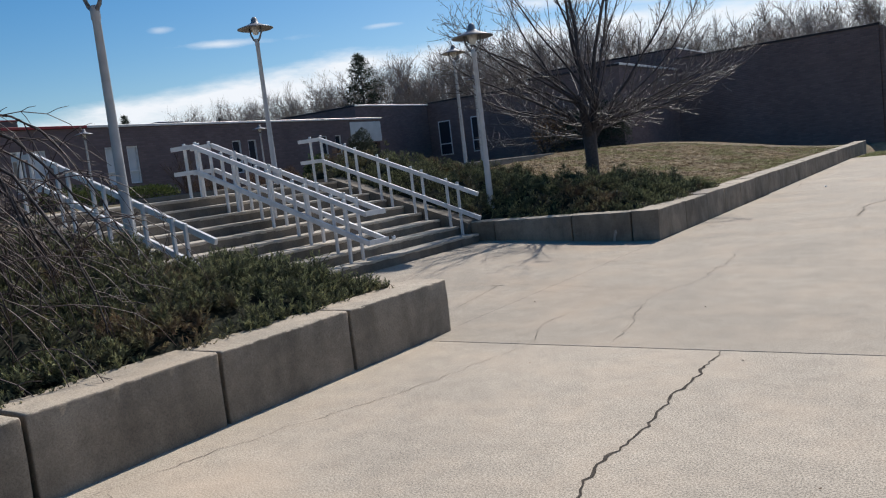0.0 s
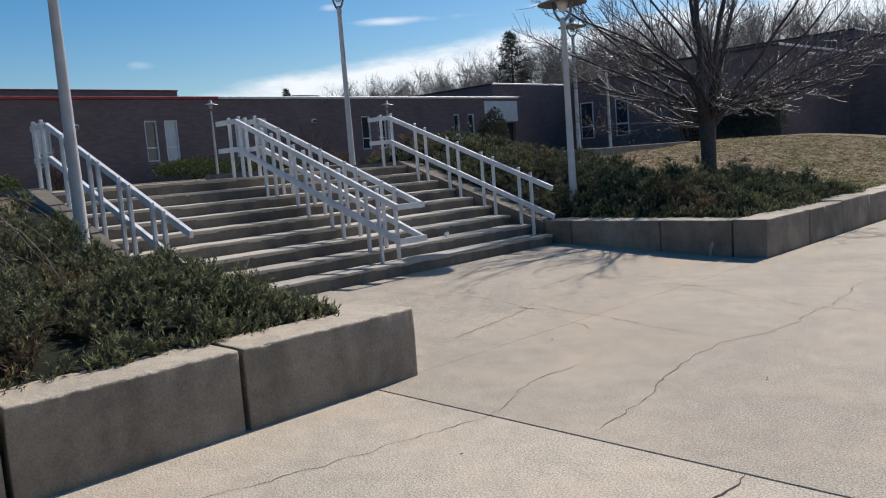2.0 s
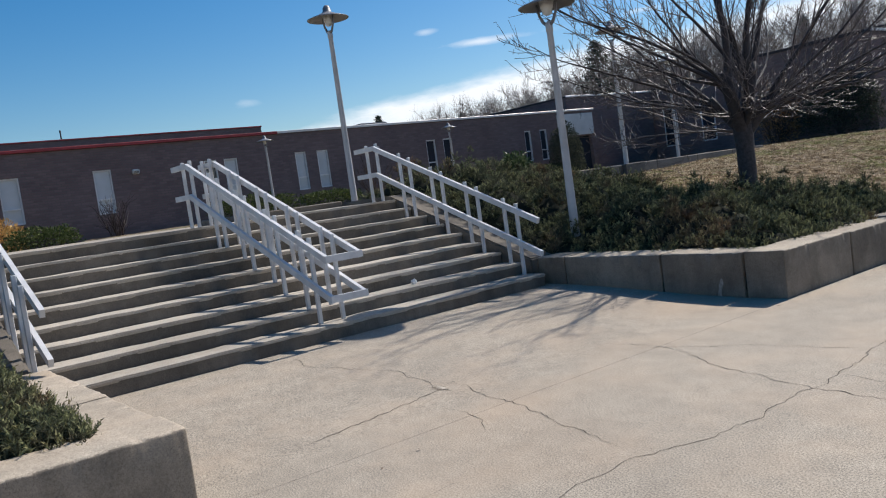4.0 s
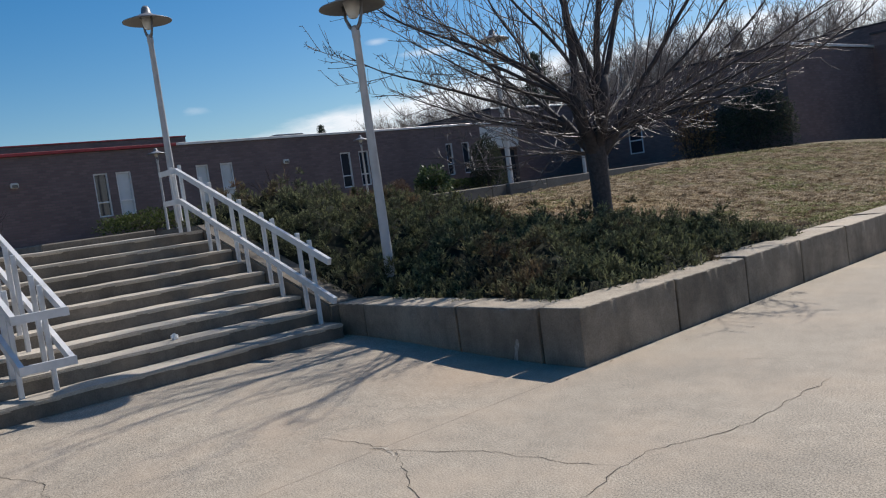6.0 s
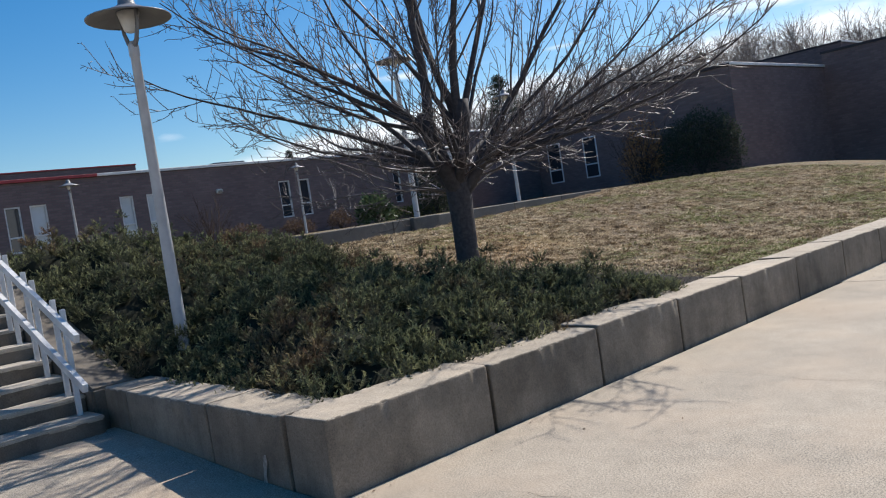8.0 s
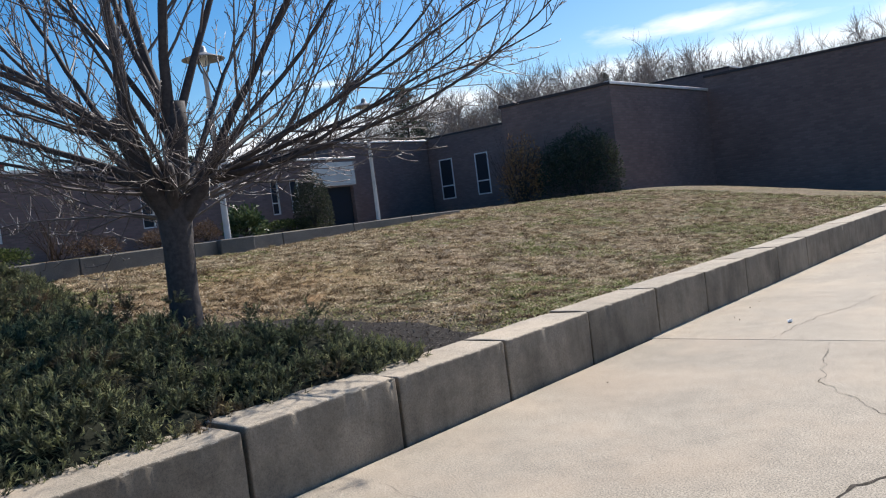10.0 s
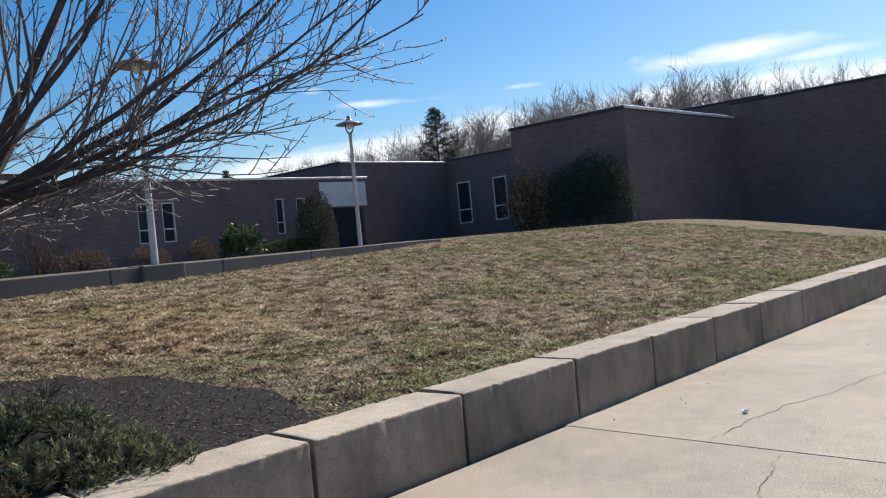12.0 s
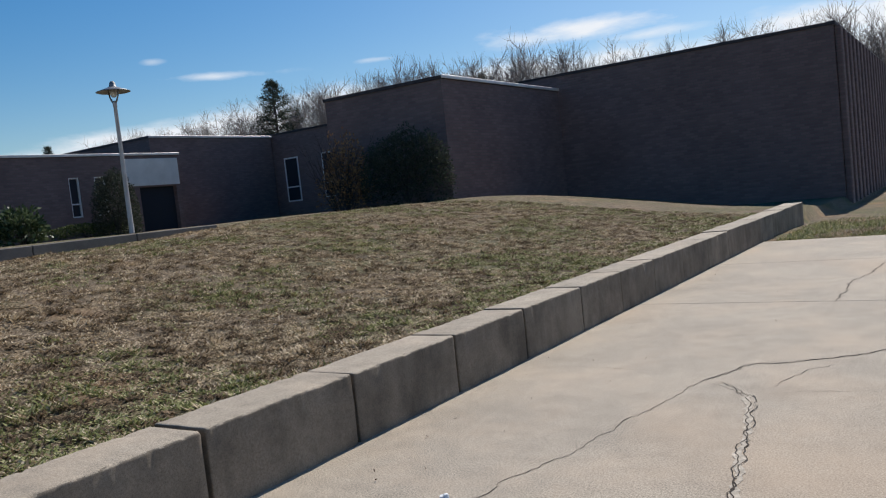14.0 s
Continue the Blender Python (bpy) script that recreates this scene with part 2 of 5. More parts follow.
M_GLASS = mat_glass()
M_BLIND = simple("pale_window_blind", (0.50, 0.53, 0.56), 0.25, 0, 0.12, 1.2, 0.6)


# ---- building helpers ----
def finish(name, bm, material, parent=None, label="", smooth=False):
    me = bpy.data.meshes.new(name)
    bm.normal_update()
    bm.to_mesh(me)
    bm.free()
    if smooth:
        for p in me.polygons:
            p.use_smooth = True
    me.materials.append(material)
    ob = new(name, me)
    if parent is not None:
        ob.parent = parent
    if label:
        ob["label"] = label
    return ob


part = finish


def empty(name, at=(0, 0, 0)):
    e = new(name)
    e.empty_display_size = 0.2
    e.location = at
    return e


def box(bm, x0, x1, y0, y1, z0, z1, bevel=0.0, seg=1):
    r = bmesh.ops.create_cube(bm, size=1.0)
    bmesh.ops.scale(bm, vec=(x1 - x0, y1 - y0, z1 - z0), verts=r["verts"])
    bmesh.ops.translate(bm, vec=((x0 + x1) / 2, (y0 + y1) / 2, (z0 + z1) / 2), verts=r["verts"])
    if bevel:
        eds = {e for v in r["verts"] for e in v.link_edges}
        bmesh.ops.bevel(bm, geom=list(eds), offset=bevel, segments=seg, affect='EDGES')
    return r["verts"]


def beam(bm, a, b, w, h, up=Vector((0, 0, 1))):
    """A rectangular bar from a to b, w across and h along up."""
    a, b = Vector(a), Vector(b)
    d = (b - a).normalized()
    s = d.cross(up).normalized() * w / 2
    u = s.cross(d).normalized() * h / 2
    vs = [bm.verts.new(p + i * s + j * u) for p in (a, b) for i, j in ((-1, -1), (1, -1), (1, 1), (-1, 1))]
    for f in ((0, 1, 2, 3), (7, 6, 5, 4), (0, 4, 5, 1), (1, 5, 6, 2), (2, 6, 7, 3), (3, 7, 4, 0)):
        bm.faces.new([vs[i] for i in f])
    bmesh.ops.recalc_face_normals(bm, faces=bm.faces[:])


def lathe(bm, profile, at=(0, 0, 0), seg=20):
    """A turned shape from (radius, height) rows."""
    rings = []
    for r, z in profile:
        rings.append([bm.verts.new((at[0] + r * math.cos(2 * math.pi * i / seg), at[1] + r * math.sin(2 * math.pi * i / seg), at[2] + z)) for i in range(seg)])
    for p, q in zip(rings, rings[1:]):
        for i in range(seg):
            bm.faces.new((p[i], p[(i + 1) % seg], q[(i + 1) % seg], q[i]))
    bm.faces.new(rings[0][::-1])
    bm.faces.new(rings[-1])


def tube(bm, pts, radii, seg=6):
    """A round limb through points with a radius at each."""
    rings = []
    for i, p in enumerate(pts):
        d = (pts[min(i + 1, len(pts) - 1)] - pts[max(i - 1, 0)]).normalized()
        s = d.orthogonal().normalized()
        t = d.cross(s)
        rings.append([bm.verts.new(p + radii[i] * (math.cos(2 * math.pi * k / seg) * s + math.sin(2 * math.pi * k / seg) * t)) for k in range(seg)])
    for p, q in zip(rings, rings[1:]):
        off = min(range(seg), key=lambda o: (q[o].co - p[0].co).length)
        for k in range(seg):
            bm.faces.new((p[k], p[(k + 1) % seg], q[(k + 1 + off) % seg], q[(k + off) % seg]))
    bm.faces.new(rings[-1])


def smooth01(a, b, v):
    t = min(1.0, max(0.0, (v - a) / (b - a)))
    return t * t * (3 - 2 * t)


# ---- the lie of the land ----
WALL_X, WALL_Y, END_Y = -4.12, 11.57, 5.85
STEP_X, STEP_T, STEP_Z0, STEP_R, STEPS = -7.2, 0.375, 0.12, 0.1435, 9
TOP_Z = STEP_Z0 + STEPS * STEP_R
PAVE_END = 32.4


def wall_x(y):
    return WALL_X - 0.006 * max(0.0, y - 12.0)


def apron_z(x):
    return 0.12 * (1 - smooth01(-7.3, -4.3, x))


def cheek_z(x):
    return min(1.48, 0.43 + 0.345 * max(0.0, -7.35 - x))


def curb_x(y):
    """The curb's line along the top of the lawn."""
    return -12.72 - 0.12 * (min(y, 27.3) - 20.0) - 3.6 * smooth01(27.3, 31.5, y)


def curb_side(x, y):
    """Metres behind the curb line on the terrace side."""
    return curb_x(y) - 0.15 - x if y > 12.4 else -1.0


def land(x, y):
    """Height of the ground."""
    u = wall_x(y) - 0.25 - x
    rolling = 0.035 * noise.noise(Vector((x * 0.35, y * 0.35, 0))) + 0.015 * noise.noise(Vector((x * 1.7, y * 1.7, 3)))
    if x < -95 or y > 95 or y < -40:
        far = 1.3
        return far if x < -30 else -0.3
    if x > wall_x(y) - 0.2:
        return -0.14 if y < PAVE_END else -0.03 - 0.25 * smooth01(33, 46, y) + rolling
    inside = END_Y - 0.2 < y < WALL_Y + 0.2
    if inside and x > -10.6:
        return -0.2
    if inside:
        return TOP_Z - 0.06
    v = (y - WALL_Y - 0.2) if y > 9 else (END_Y - 0.2 - y)
    z = 0.345 + (1.04 if y > 9 else 0.95) * smooth01(0, 9.6, min(u, 2.6 * max(v, 0)))
    if x < -7.3 and v < 3:
        z = max(z, (cheek_z(x) - 0.06) * (1 - 0.25 * smooth01(0, 3, v)))
    z -= 0.73 * smooth01(37.3, 48, y) * (1 - smooth01(6, 16, u))
    if y > 9:
        z -= 0.10 * (1 - smooth01(0.2, 3.0, -curb_side(x, y))) * (1 - smooth01(23.5, 27.3, y))
        z = max(z, 1.43 * smooth01(0.0, 0.8, curb_side(x, y)) * (1 - 0.06 * smooth01(30, 36, y)))
    elif x < -11:
        z = max(z, 1.43)
    return z + rolling * smooth01(0, 1.5, u)


# ---- ground ----
def axis(stops):
    out = []
    for a, b, s in stops:
        k = max(1, int(round((b - a) / s)))
        out += [a + (b - a) * i / k for i in range(k)]
    return out + [stops[-1][1]]


def build_ground():
    xs = axis([(-900, -60, 120), (-60, -20, 2.5), (-20, -4.4, 0.26), (-4.4, -3.8, 0.2), (-3.8, 30, 3), (30, 900, 145)])
    ys = axis([(-900, -40, 140), (-40, -4, 3), (-4, 5.6, 0.4), (5.6, 6.2, 0.2), (6.2, 11.2, 1.0), (11.2, 36, 0.26), (36, 60, 1.0), (60, 900, 140)])
    vs = [(x, y, land(x, y)) for y in ys for x in xs]
    w = len(xs)
    fs = [(j * w + i, j * w + i + 1, (j + 1) * w + i + 1, (j + 1) * w + i) for j in range(len(ys) - 1) for i in range(w - 1)]
    me = bpy.data.meshes.new("ground")
    me.from_pydata(vs, [], fs)
    me.materials.append(M_LAWN)
    for p in me.polygons:
        p.use_smooth = True
    return tagged(new("ground", me), "dormant straw and green lawn rising behind the low wall", "ground", kind="structure")


ground = build_ground()


# ---- plaza of cast slabs ----
def apron(bm):
    """The slab's gentle rise to the foot of the stairs."""
    a, b = END_Y + 0.006, WALL_Y - 0.004
    prof = [(-4.1095 - 0.266 * i, apron_z(-4.1095 - 0.266 * i)) for i in range(13)] + [(-7.3075, -0.12), (-4.1095, -0.12)]
    f0 = bm.faces.new([bm.verts.new((x, a, z)) for x, z in prof])
    r = bmesh.ops.extrude_face_region(bm, geom=[f0])
    bmesh.ops.translate(bm, vec=(0, b - a, 0), verts=[v for v in r["geom"] if isinstance(v, bmesh.types.BMVert)])
    bmesh.ops.recalc_face_normals(bm, faces=bm.faces[:])


def build_plaza():
    pave = tagged(empty("pavement"), "pale weathered concrete plaza slabs with long cracks", "pavement", kind="structure")
    rows = [-14, -9.2, -5.5, -1.8, 1.9, 5.45, 9.25, 18.75, 25.4, 29.0, PAVE_END]
    g = 0.005
    for a, b in zip(rows, rows[1:]):
        if a == 9.25:
            continue
        far_y = 18.75 if a == 5.45 else b
        bm = bmesh.new()
        box(bm, wall_x(b) + 0.004 if a > 9 or a < 5 else -4.11, 3.6, a + g, far_y - g, -0.12, 0.0, 0.004)
        if a == 5.45:
            apron(bm)
        part("slab", bm, M_SLAB, pave)
        bm = bmesh.new()
        box(bm, 3.612, 12.0, a + g, far_y - g, -0.12, 0.0, 0.004)
        part("slab", bm, M_SLAB, pave)
    bm = bmesh.new()
    box(bm, wall_x(30), 12, -14, PAVE_END - 0.02, -0.16, -0.03)
    part("joint_bed", bm, M_JOINT, pave)
    return pave


pave = build_plaza()


def slab_z(x):
    return apron_z(x)


def crack(points, width, seed, filler=None, lift=0.0025):
    """A wandering, broken crack as a thin sunken-looking ribbon."""
    rng = random.Random(seed)
    pts = [Vector((x, y)) for x, y in points]
    fine = []
    for a, b in zip(pts, pts[1:]):
        k = max(2, int((b - a).length / 0.045))
        for i in range(k):
            fine.append(a.lerp(b, i / k))
    fine.append(pts[-1])
    bm = bmesh.new()
    prev = None
    drift = 0.0
    for i, p in enumerate(fine):
        d = (fine[min(i + 1, len(fine) - 1)] - fine[max(i - 1, 0)]).normalized()
        s = Vector((-d.y, d.x))
        drift = 0.72 * drift + rng.uniform(-0.021, 0.021)
        w = width * (0.25 + 1.1 * abs(noise.noise(Vector((i * 0.21, seed * 3.1, 0)))) + rng.uniform(0, 0.35)) * min(1, 0.25 + min(i, len(fine) - 1 - i) * 0.12)
        c = p + s * drift
        z = slab_z(c.x) + lift
        cur = [bm.verts.new((*(c + s * w), z)), bm.verts.new((*(c - s * w), z))]
        if prev:
            bm.faces.new((prev[0], prev[1], cur[1], cur[0]))
        prev = cur
    return part("spalling" if filler else "crack", bm, filler or M_CRACK, pave, "crumbled pale concrete along a crack" if filler else "dark weathered crack in the concrete")


CRACKS = [
    (0.016, [(-1.52, 2.2), (-1.55, 3.0), (-1.56, 3.44), (-1.55, 4.03), (-1.56, 4.6), (-1.6, 5.43)]),
    (0.007, [(-2.43, 5.55), (-2.44, 5.88), (-2.5, 6.12), (-2.68, 6.94), (-2.7, 7.54), (-2.54, 8.36), (-2.55, 9.12), (-2.59, 9.64), (-2.65, 10.01), (-2.64, 10.31), (-2.46, 10.8), (-2.39, 11.16), (-2.4, 11.9)]),
    (0.004, [(-4.04, 22.34), (-3.4, 22.31), (-2.84, 22.26)]),
    (0.004, [(-3.43, 12.11), (-3.04, 12.16), (-2.74, 12.22)]),
    (0.005, [(-3.91, 2.0), (-3.75, 2.9), (-3.56, 3.52), (-3.33, 4.17), (-3.06, 5.41), (-3.26, 6.05), (-3.29, 6.94)]),
    (0.009, [(-4.62, 6.6), (-4.66, 7.1), (-4.76, 7.7), (-4.84, 7.95), (-4.91, 8.16)]),
    (0.007, [(-4.84, 7.95), (-5.54, 8.07), (-6.4, 7.72), (-6.9, 7.75)]),
    (0.006, [(-4.91, 8.16), (-3.9, 7.95), (-2.89, 7.68)]),
    (0.008, [(-3.9, 9.59), (-3.4, 9.28), (-2.54, 9.02), (-2.0, 8.94)]),
    (0.007, [(-4.68, 9.52), (-4.28, 9.59), (-4.03, 9.61), (-3.43, 9.86), (-3.03, 9.94), (-2.65, 10.01)]),
    (0.003, [(-4.76, 8.2), (-4.74, 8.9), (-4.72, 9.5), (-4.7, 10.4)]),
    (0.005, [(-2.68, 9.37), (-1.8, 9.25), (-0.9, 9.15), (0.8, 9.2), (3.5, 9.2)]),
    (0.006, [(-4.53, 7.7), (-4.1, 7.68), (-3.79, 7.5)]),
    (0.006, [(-1.78, 12.87), (-1.66, 14.45), (-1.7, 14.62)]),
    (0.014, [(-1.66, 13.2), (-1.71, 13.91), (-1.76, 14.53), (-1.71, 15.03), (-1.48, 15.67), (-1.2, 16.3)]),
    (0.006, [(-2.5, 18.7), (-2.35, 18.0), (-2.21, 17.38), (-1.69, 16.75), (-1.2, 16.4)]),
    (0.008, [(-3.0, 18.79), (-2.96, 19.84), (-2.8, 20.34), (-2.69, 20.95), (-2.5, 22.02), (-2.29, 22.57), (-1.67, 22.86), (-1.44, 23.11)]),
    (0.022, [(-1.72, 18.9), (-1.75, 19.54), (-1.9, 20.5), (-2.01, 21.22), (-2.1, 21.7), (-2.4, 22.0)]),
    (0.007, [(-2.1, 21.7), (-1.8, 21.9), (-1.3, 21.9)]),
    (0.013, [(-2.06, 25.33), (-2.1, 26.48), (-1.86, 28.43), (-1.6, 29.0)]),
    (0.014, [(-2.5, 22.05), (-2.29, 22.55), (-1.85, 22.74), (-1.57, 22.95), (-1.44, 23.14), (-0.7, 23.6)]),
    (0.008, [(-2.05, 21.85), (-1.84, 22.42), (-1.62, 22.75)]),
    (0.004, [(-3.8, 14.7), (-2.83, 14.56), (-2.2, 14.6)]),
    (0.032, [(-4.74, 7.99), (-4.80, 7.96), (-4.86, 7.95), (-4.93, 7.99)]),
    (0.024, [(-4.16, 9.58), (-4.08, 9.6), (-3.98, 9.6), (-3.9, 9.57)]),
    (0.006, [(-3.9, 2.3), (-3.4, 2.0), (-3.0, 1.5)]),
]
for i, (w, pts) in enumerate(CRACKS):
    if w < 0.02:
        crack(pts, w * (0.47 if w < 0.012 else 0.75), i + 1)
    else:
        crack(pts, w * 1.4, i + 1, M_SPALL)
        crack([(x - w * 0.6, y) for x, y in pts], w * 0.22, i + 31, None, 0.0045)
        crack([(x + w * 0.7, y) for x, y in pts], w * 0.18, i + 51, None, 0.0055)


# ---- retaining walls of cast blocks ----
def block(parent, x0, x1, y0, y1, z0, z1, seed):
    """A cast block: rounded upper arrises, chipped here and there, faces slightly uneven."""
    rng = random.Random(seed)
    z1 += rng.uniform(-0.008, 0.008)
    along_x = x1 - x0 > y1 - y0
    (s0, s1), (w0, w1) = ((x0, x1), (y0, y1)) if along_x else ((y0, y1), (x0, x1))
    r = 0.019
    prof = [(w0, z0), (w0, z0 + 0.4 * (z1 - z0)), (w0, z0 + 0.75 * (z1 - z0))]
    prof += [(w0 + r - r * math.cos(a), z1 - r + r * math.sin(a)) for a in (0, 0.39, 0.79, 1.18, 1.57)]
    prof += [(w0 + (w1 - w0) * k, z1) for k in (0.3, 0.5, 0.7)]
    prof += [(w1 - r + r * math.sin(a), z1 - r + r * math.cos(a)) for a in (0, 0.39, 0.79, 1.18, 1.57)]
    prof += [(w1, z0 + 0.75 * (z1 - z0)), (w1, z0 + 0.4 * (z1 - z0)), (w1, z0)]
    k = max(8, int((s1 - s0) / 0.022))
    e = 0.009
    rows = [(s0, e), (s0 + 0.3 * e, 0.3 * e), (s0 + e, 0.0)] + [(s0 + e + (s1 - s0 - 2 * e) * i / k, 0.0) for i in range(1, k)] + [(s1 - e, 0.0), (s1 - 0.3 * e, 0.3 * e), (s1, e)]
    wc = (w0 + w1) / 2
    verts, faces = [], []
    for s, inset in rows:
        for w, z in prof:
            ww = w + (inset if w < wc else -inset)
            zz = z - inset if z > z1 - 0.05 else z
            p = Vector((s, ww, zz)) if along_x else Vector((ww, s, zz))
            near_edge = max(0.0, 1 - abs(z - (z1 - 0.01)) / 0.05) * max(0.0, 1 - min(abs(w - w0), abs(w - w1)) / 0.07)
            n = noise.noise(p * 19.0 + Vector((seed * 1.7, 0, 0))) + 0.7 * noise.noise(p * 47.0)
            chip = near_edge * (0.004 * n + 0.024 * max(0.0, n - 0.45))
            d = 0.005 * noise.noise_vector(p * 2.6 + Vector((seed, 0, 0))) + 0.0025 * noise.noise_vector(p * 19.0)
            p = p + d
            p.z -= chip
            if along_x:
                p.y += chip if w < wc else -chip
            else:
                p.x += chip if w < wc else -chip
            verts.append(tuple(p))
    m = len(prof)
    for i in range(len(rows) - 1):
        for j in range(m - 1):
            q = (i * m + j, i * m + j + 1, (i + 1) * m + j + 1, (i + 1) * m + j)
            faces.append(q[::-1] if along_x else q)
    ends = (tuple(range(m)), tuple((len(rows) - 1) * m + j for j in range(m)))
    faces += [ends[0], ends[1][::-1]] if along_x else [ends[0][::-1], ends[1]]
    me = bpy.data.meshes.new("block")
    me.from_pydata(verts, [], faces)
    for p in me.polygons:
        p.use_smooth = len(p.vertices) == 4
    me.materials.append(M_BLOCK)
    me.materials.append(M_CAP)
    # upward faces get the lighter colour that stands for sunlight on them
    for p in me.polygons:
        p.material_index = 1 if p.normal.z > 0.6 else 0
    ob = new("block", me)
    ob.parent = parent
    return ob


def build_wall(name, label):
    return tagged(empty(name), label, "retaining wall", kind="structure")


wall_r = build_wall("wall_lawn", "low weathered concrete block retaining wall beside the lawn")
ends = [WALL_Y, 12.9, 14.12, 15.3, 16.47, 17.7, 19.0, 20.2, 21.42, 22.57, 23.83, 24.95, 26.1, 27.32, 28.6, 29.85, 31.1, 32.3, 33.5, 34.7, 35.9, 37.1]
for i, (a, b) in enumerate(zip(ends, ends[1:])):
    xm = wall_x((a + b) / 2)
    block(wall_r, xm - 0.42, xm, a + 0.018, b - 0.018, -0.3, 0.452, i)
wall_f = build_wall("wall_planter", "low shaded concrete block wall fronting the juniper bed")
for i, (a, b) in enumerate(((-5.53, WALL_X - 0.43), (-6.95, -5.53), (-7.42, -6.95))):
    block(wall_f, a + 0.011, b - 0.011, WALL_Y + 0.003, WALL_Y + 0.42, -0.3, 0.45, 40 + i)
bm = bmesh.new()
drip = [(-4.80, 0.19, 0.010), (-4.81, 0.14, 0.026), (-4.83, 0.07, 0.018), (-4.84, 0.02, 0.022), (-4.85, -0.02, 0.03)]
rows = [[bm.verts.new((x + sg * w, WALL_Y - 0.0055, z)) for sg in (-1, 1)] for x, z, w in drip]
for ra, rb in zip(rows, rows[1:]):
    bm.faces.new((ra[0], ra[1], rb[1], rb[0]))
part("drip_stain", bm, M_DRIP, wall_f, "pale mineral drip stain")
wall_l = build_wall("wall_left_bed", "low concrete block wall holding the juniper bed")
ends = [END_Y, 4.51, 3.26, 2.0, 0.75, -0.5, -1.75, -3.0, -4.3, -5.6, -6.9, -8.2]
for i, (a, b) in enumerate(zip(ends, ends[1:])):
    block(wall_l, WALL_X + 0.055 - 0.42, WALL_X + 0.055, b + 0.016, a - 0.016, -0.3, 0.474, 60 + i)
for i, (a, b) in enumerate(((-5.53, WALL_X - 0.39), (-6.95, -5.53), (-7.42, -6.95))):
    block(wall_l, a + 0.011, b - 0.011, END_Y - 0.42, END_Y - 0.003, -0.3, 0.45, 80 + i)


# ---- stairs ----
def build_stairs():
    st = tagged(empty("stairs"), "wide worn concrete stairs of nine steps", "stairs", kind="structure")
    y0, y1 = END_Y - 0.12, WALL_Y - 0.1
    for k in range(1, STEPS + 1):
        bm = bmesh.new()
        front = STEP_X - STEP_T * (k - 1)
        back = front - STEP_T - 0.03 if k < STEPS else front - 1.6
        z = STEP_Z0 + STEP_R * k
        box(bm, back, front, y0 + 0.003, y1 - 0.003, (z - STEP_R - 0.1) if k > 1 else -0.1, z, 0.018, 2)
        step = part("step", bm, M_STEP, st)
        # lighter slab on each step paints the tread as sunlit
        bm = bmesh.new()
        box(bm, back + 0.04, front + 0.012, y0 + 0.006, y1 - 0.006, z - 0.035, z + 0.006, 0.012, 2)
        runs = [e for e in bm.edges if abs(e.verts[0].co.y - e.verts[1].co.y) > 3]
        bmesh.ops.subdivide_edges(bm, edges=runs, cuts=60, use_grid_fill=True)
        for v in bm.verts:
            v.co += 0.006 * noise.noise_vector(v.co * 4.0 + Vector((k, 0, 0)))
        part("tread", bm, M_TREAD, step, "pale concrete tread, toned lighter as sunlit")
    for ya, yb in ((y1, WALL_Y + 0.3), (END_Y - 0.42, y0)):
        bm = bmesh.new()
        prof = [(-7.42, -0.2), (-7.42, cheek_z(-7.42)), (-10.4, cheek_z(-10.4)), (-12.2, 1.48), (-12.2, -0.2)]
        f0 = bm.faces.new([bm.verts.new((x, ya, z)) for x, z in prof])
        r = bmesh.ops.extrude_face_region(bm, geom=[f0])
        bmesh.ops.translate(bm, vec=(0, yb - ya, 0), verts=[v for v in r["geom"] if isinstance(v, bmesh.types.BMVert)])
        bmesh.ops.recalc_face_normals(bm, faces=bm.faces[:])
        bmesh.ops.bevel(bm, geom=bm.edges[:], offset=0.02, segments=2, affect='EDGES')
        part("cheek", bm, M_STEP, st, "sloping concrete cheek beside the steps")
    bm = bmesh.new()
    box(bm, -14.2, -11.78, 9.9, y1 - 0.01, 1.3, TOP_Z + 0.1, 0.015)
    part("upper_step", bm, M_STEP, st)
    return st


build_stairs()
bm = bmesh.new()
box(bm, -26, -11.79, 5.0, 12.4, 1.3, TOP_Z - 0.005, 0.01)
tagged(finish("terrace_path", bm, M_SLAB), "concrete walk at the head of the stairs", "path", kind="structure")

# ---- handrails ----
POST_X = [(-10.65, -10.38), (-9.81, -9.58), (-9.09, -8.87), (-8.38, -8.16), (-7.67, -7.45)]


def rail_z(x, top):
    lo, hi = (0.945, 2.225) if top else (0.545, 1.825)
    return hi if x < -10.37 else lo + (hi - lo) * (-7.05 - x) / (10.37 - 7.05)


def step_top(x):
    k = int(math.floor((STEP_X - x) / STEP_T)) + 1
    return STEP_Z0 + STEP_R * max(0, min(STEPS, k))


def handrail(y, side, parent=None):
    root = parent or tagged(empty("handrail", (0, 0, 0)), "white painted double steel handrail on the stairs", "handrail", "stair handrails")
    for top in (True, False):
        bm = bmesh.new()
        yy = y + side * 0.055
        beam(bm, (-10.90, yy, rail_z(-10.9, top)), (-10.36, yy, rail_z(-10.9, top)), 0.042, 0.068)
        beam(bm, (-10.37, yy, rail_z(-10.4, top)), (-7.03, yy, rail_z(-7.03, top)), 0.042, 0.068)
        part("rail", bm, M_WHITE, root)
    for pair in POST_X:
        for x in pair:
            bm = bmesh.new()
            box(bm, x - 0.02, x + 0.02, y - 0.02, y + 0.02, step_top(x) - 0.02, rail_z(x, True) + 0.07, 0.004)
            part("post", bm, M_WHITE, root)
    return root


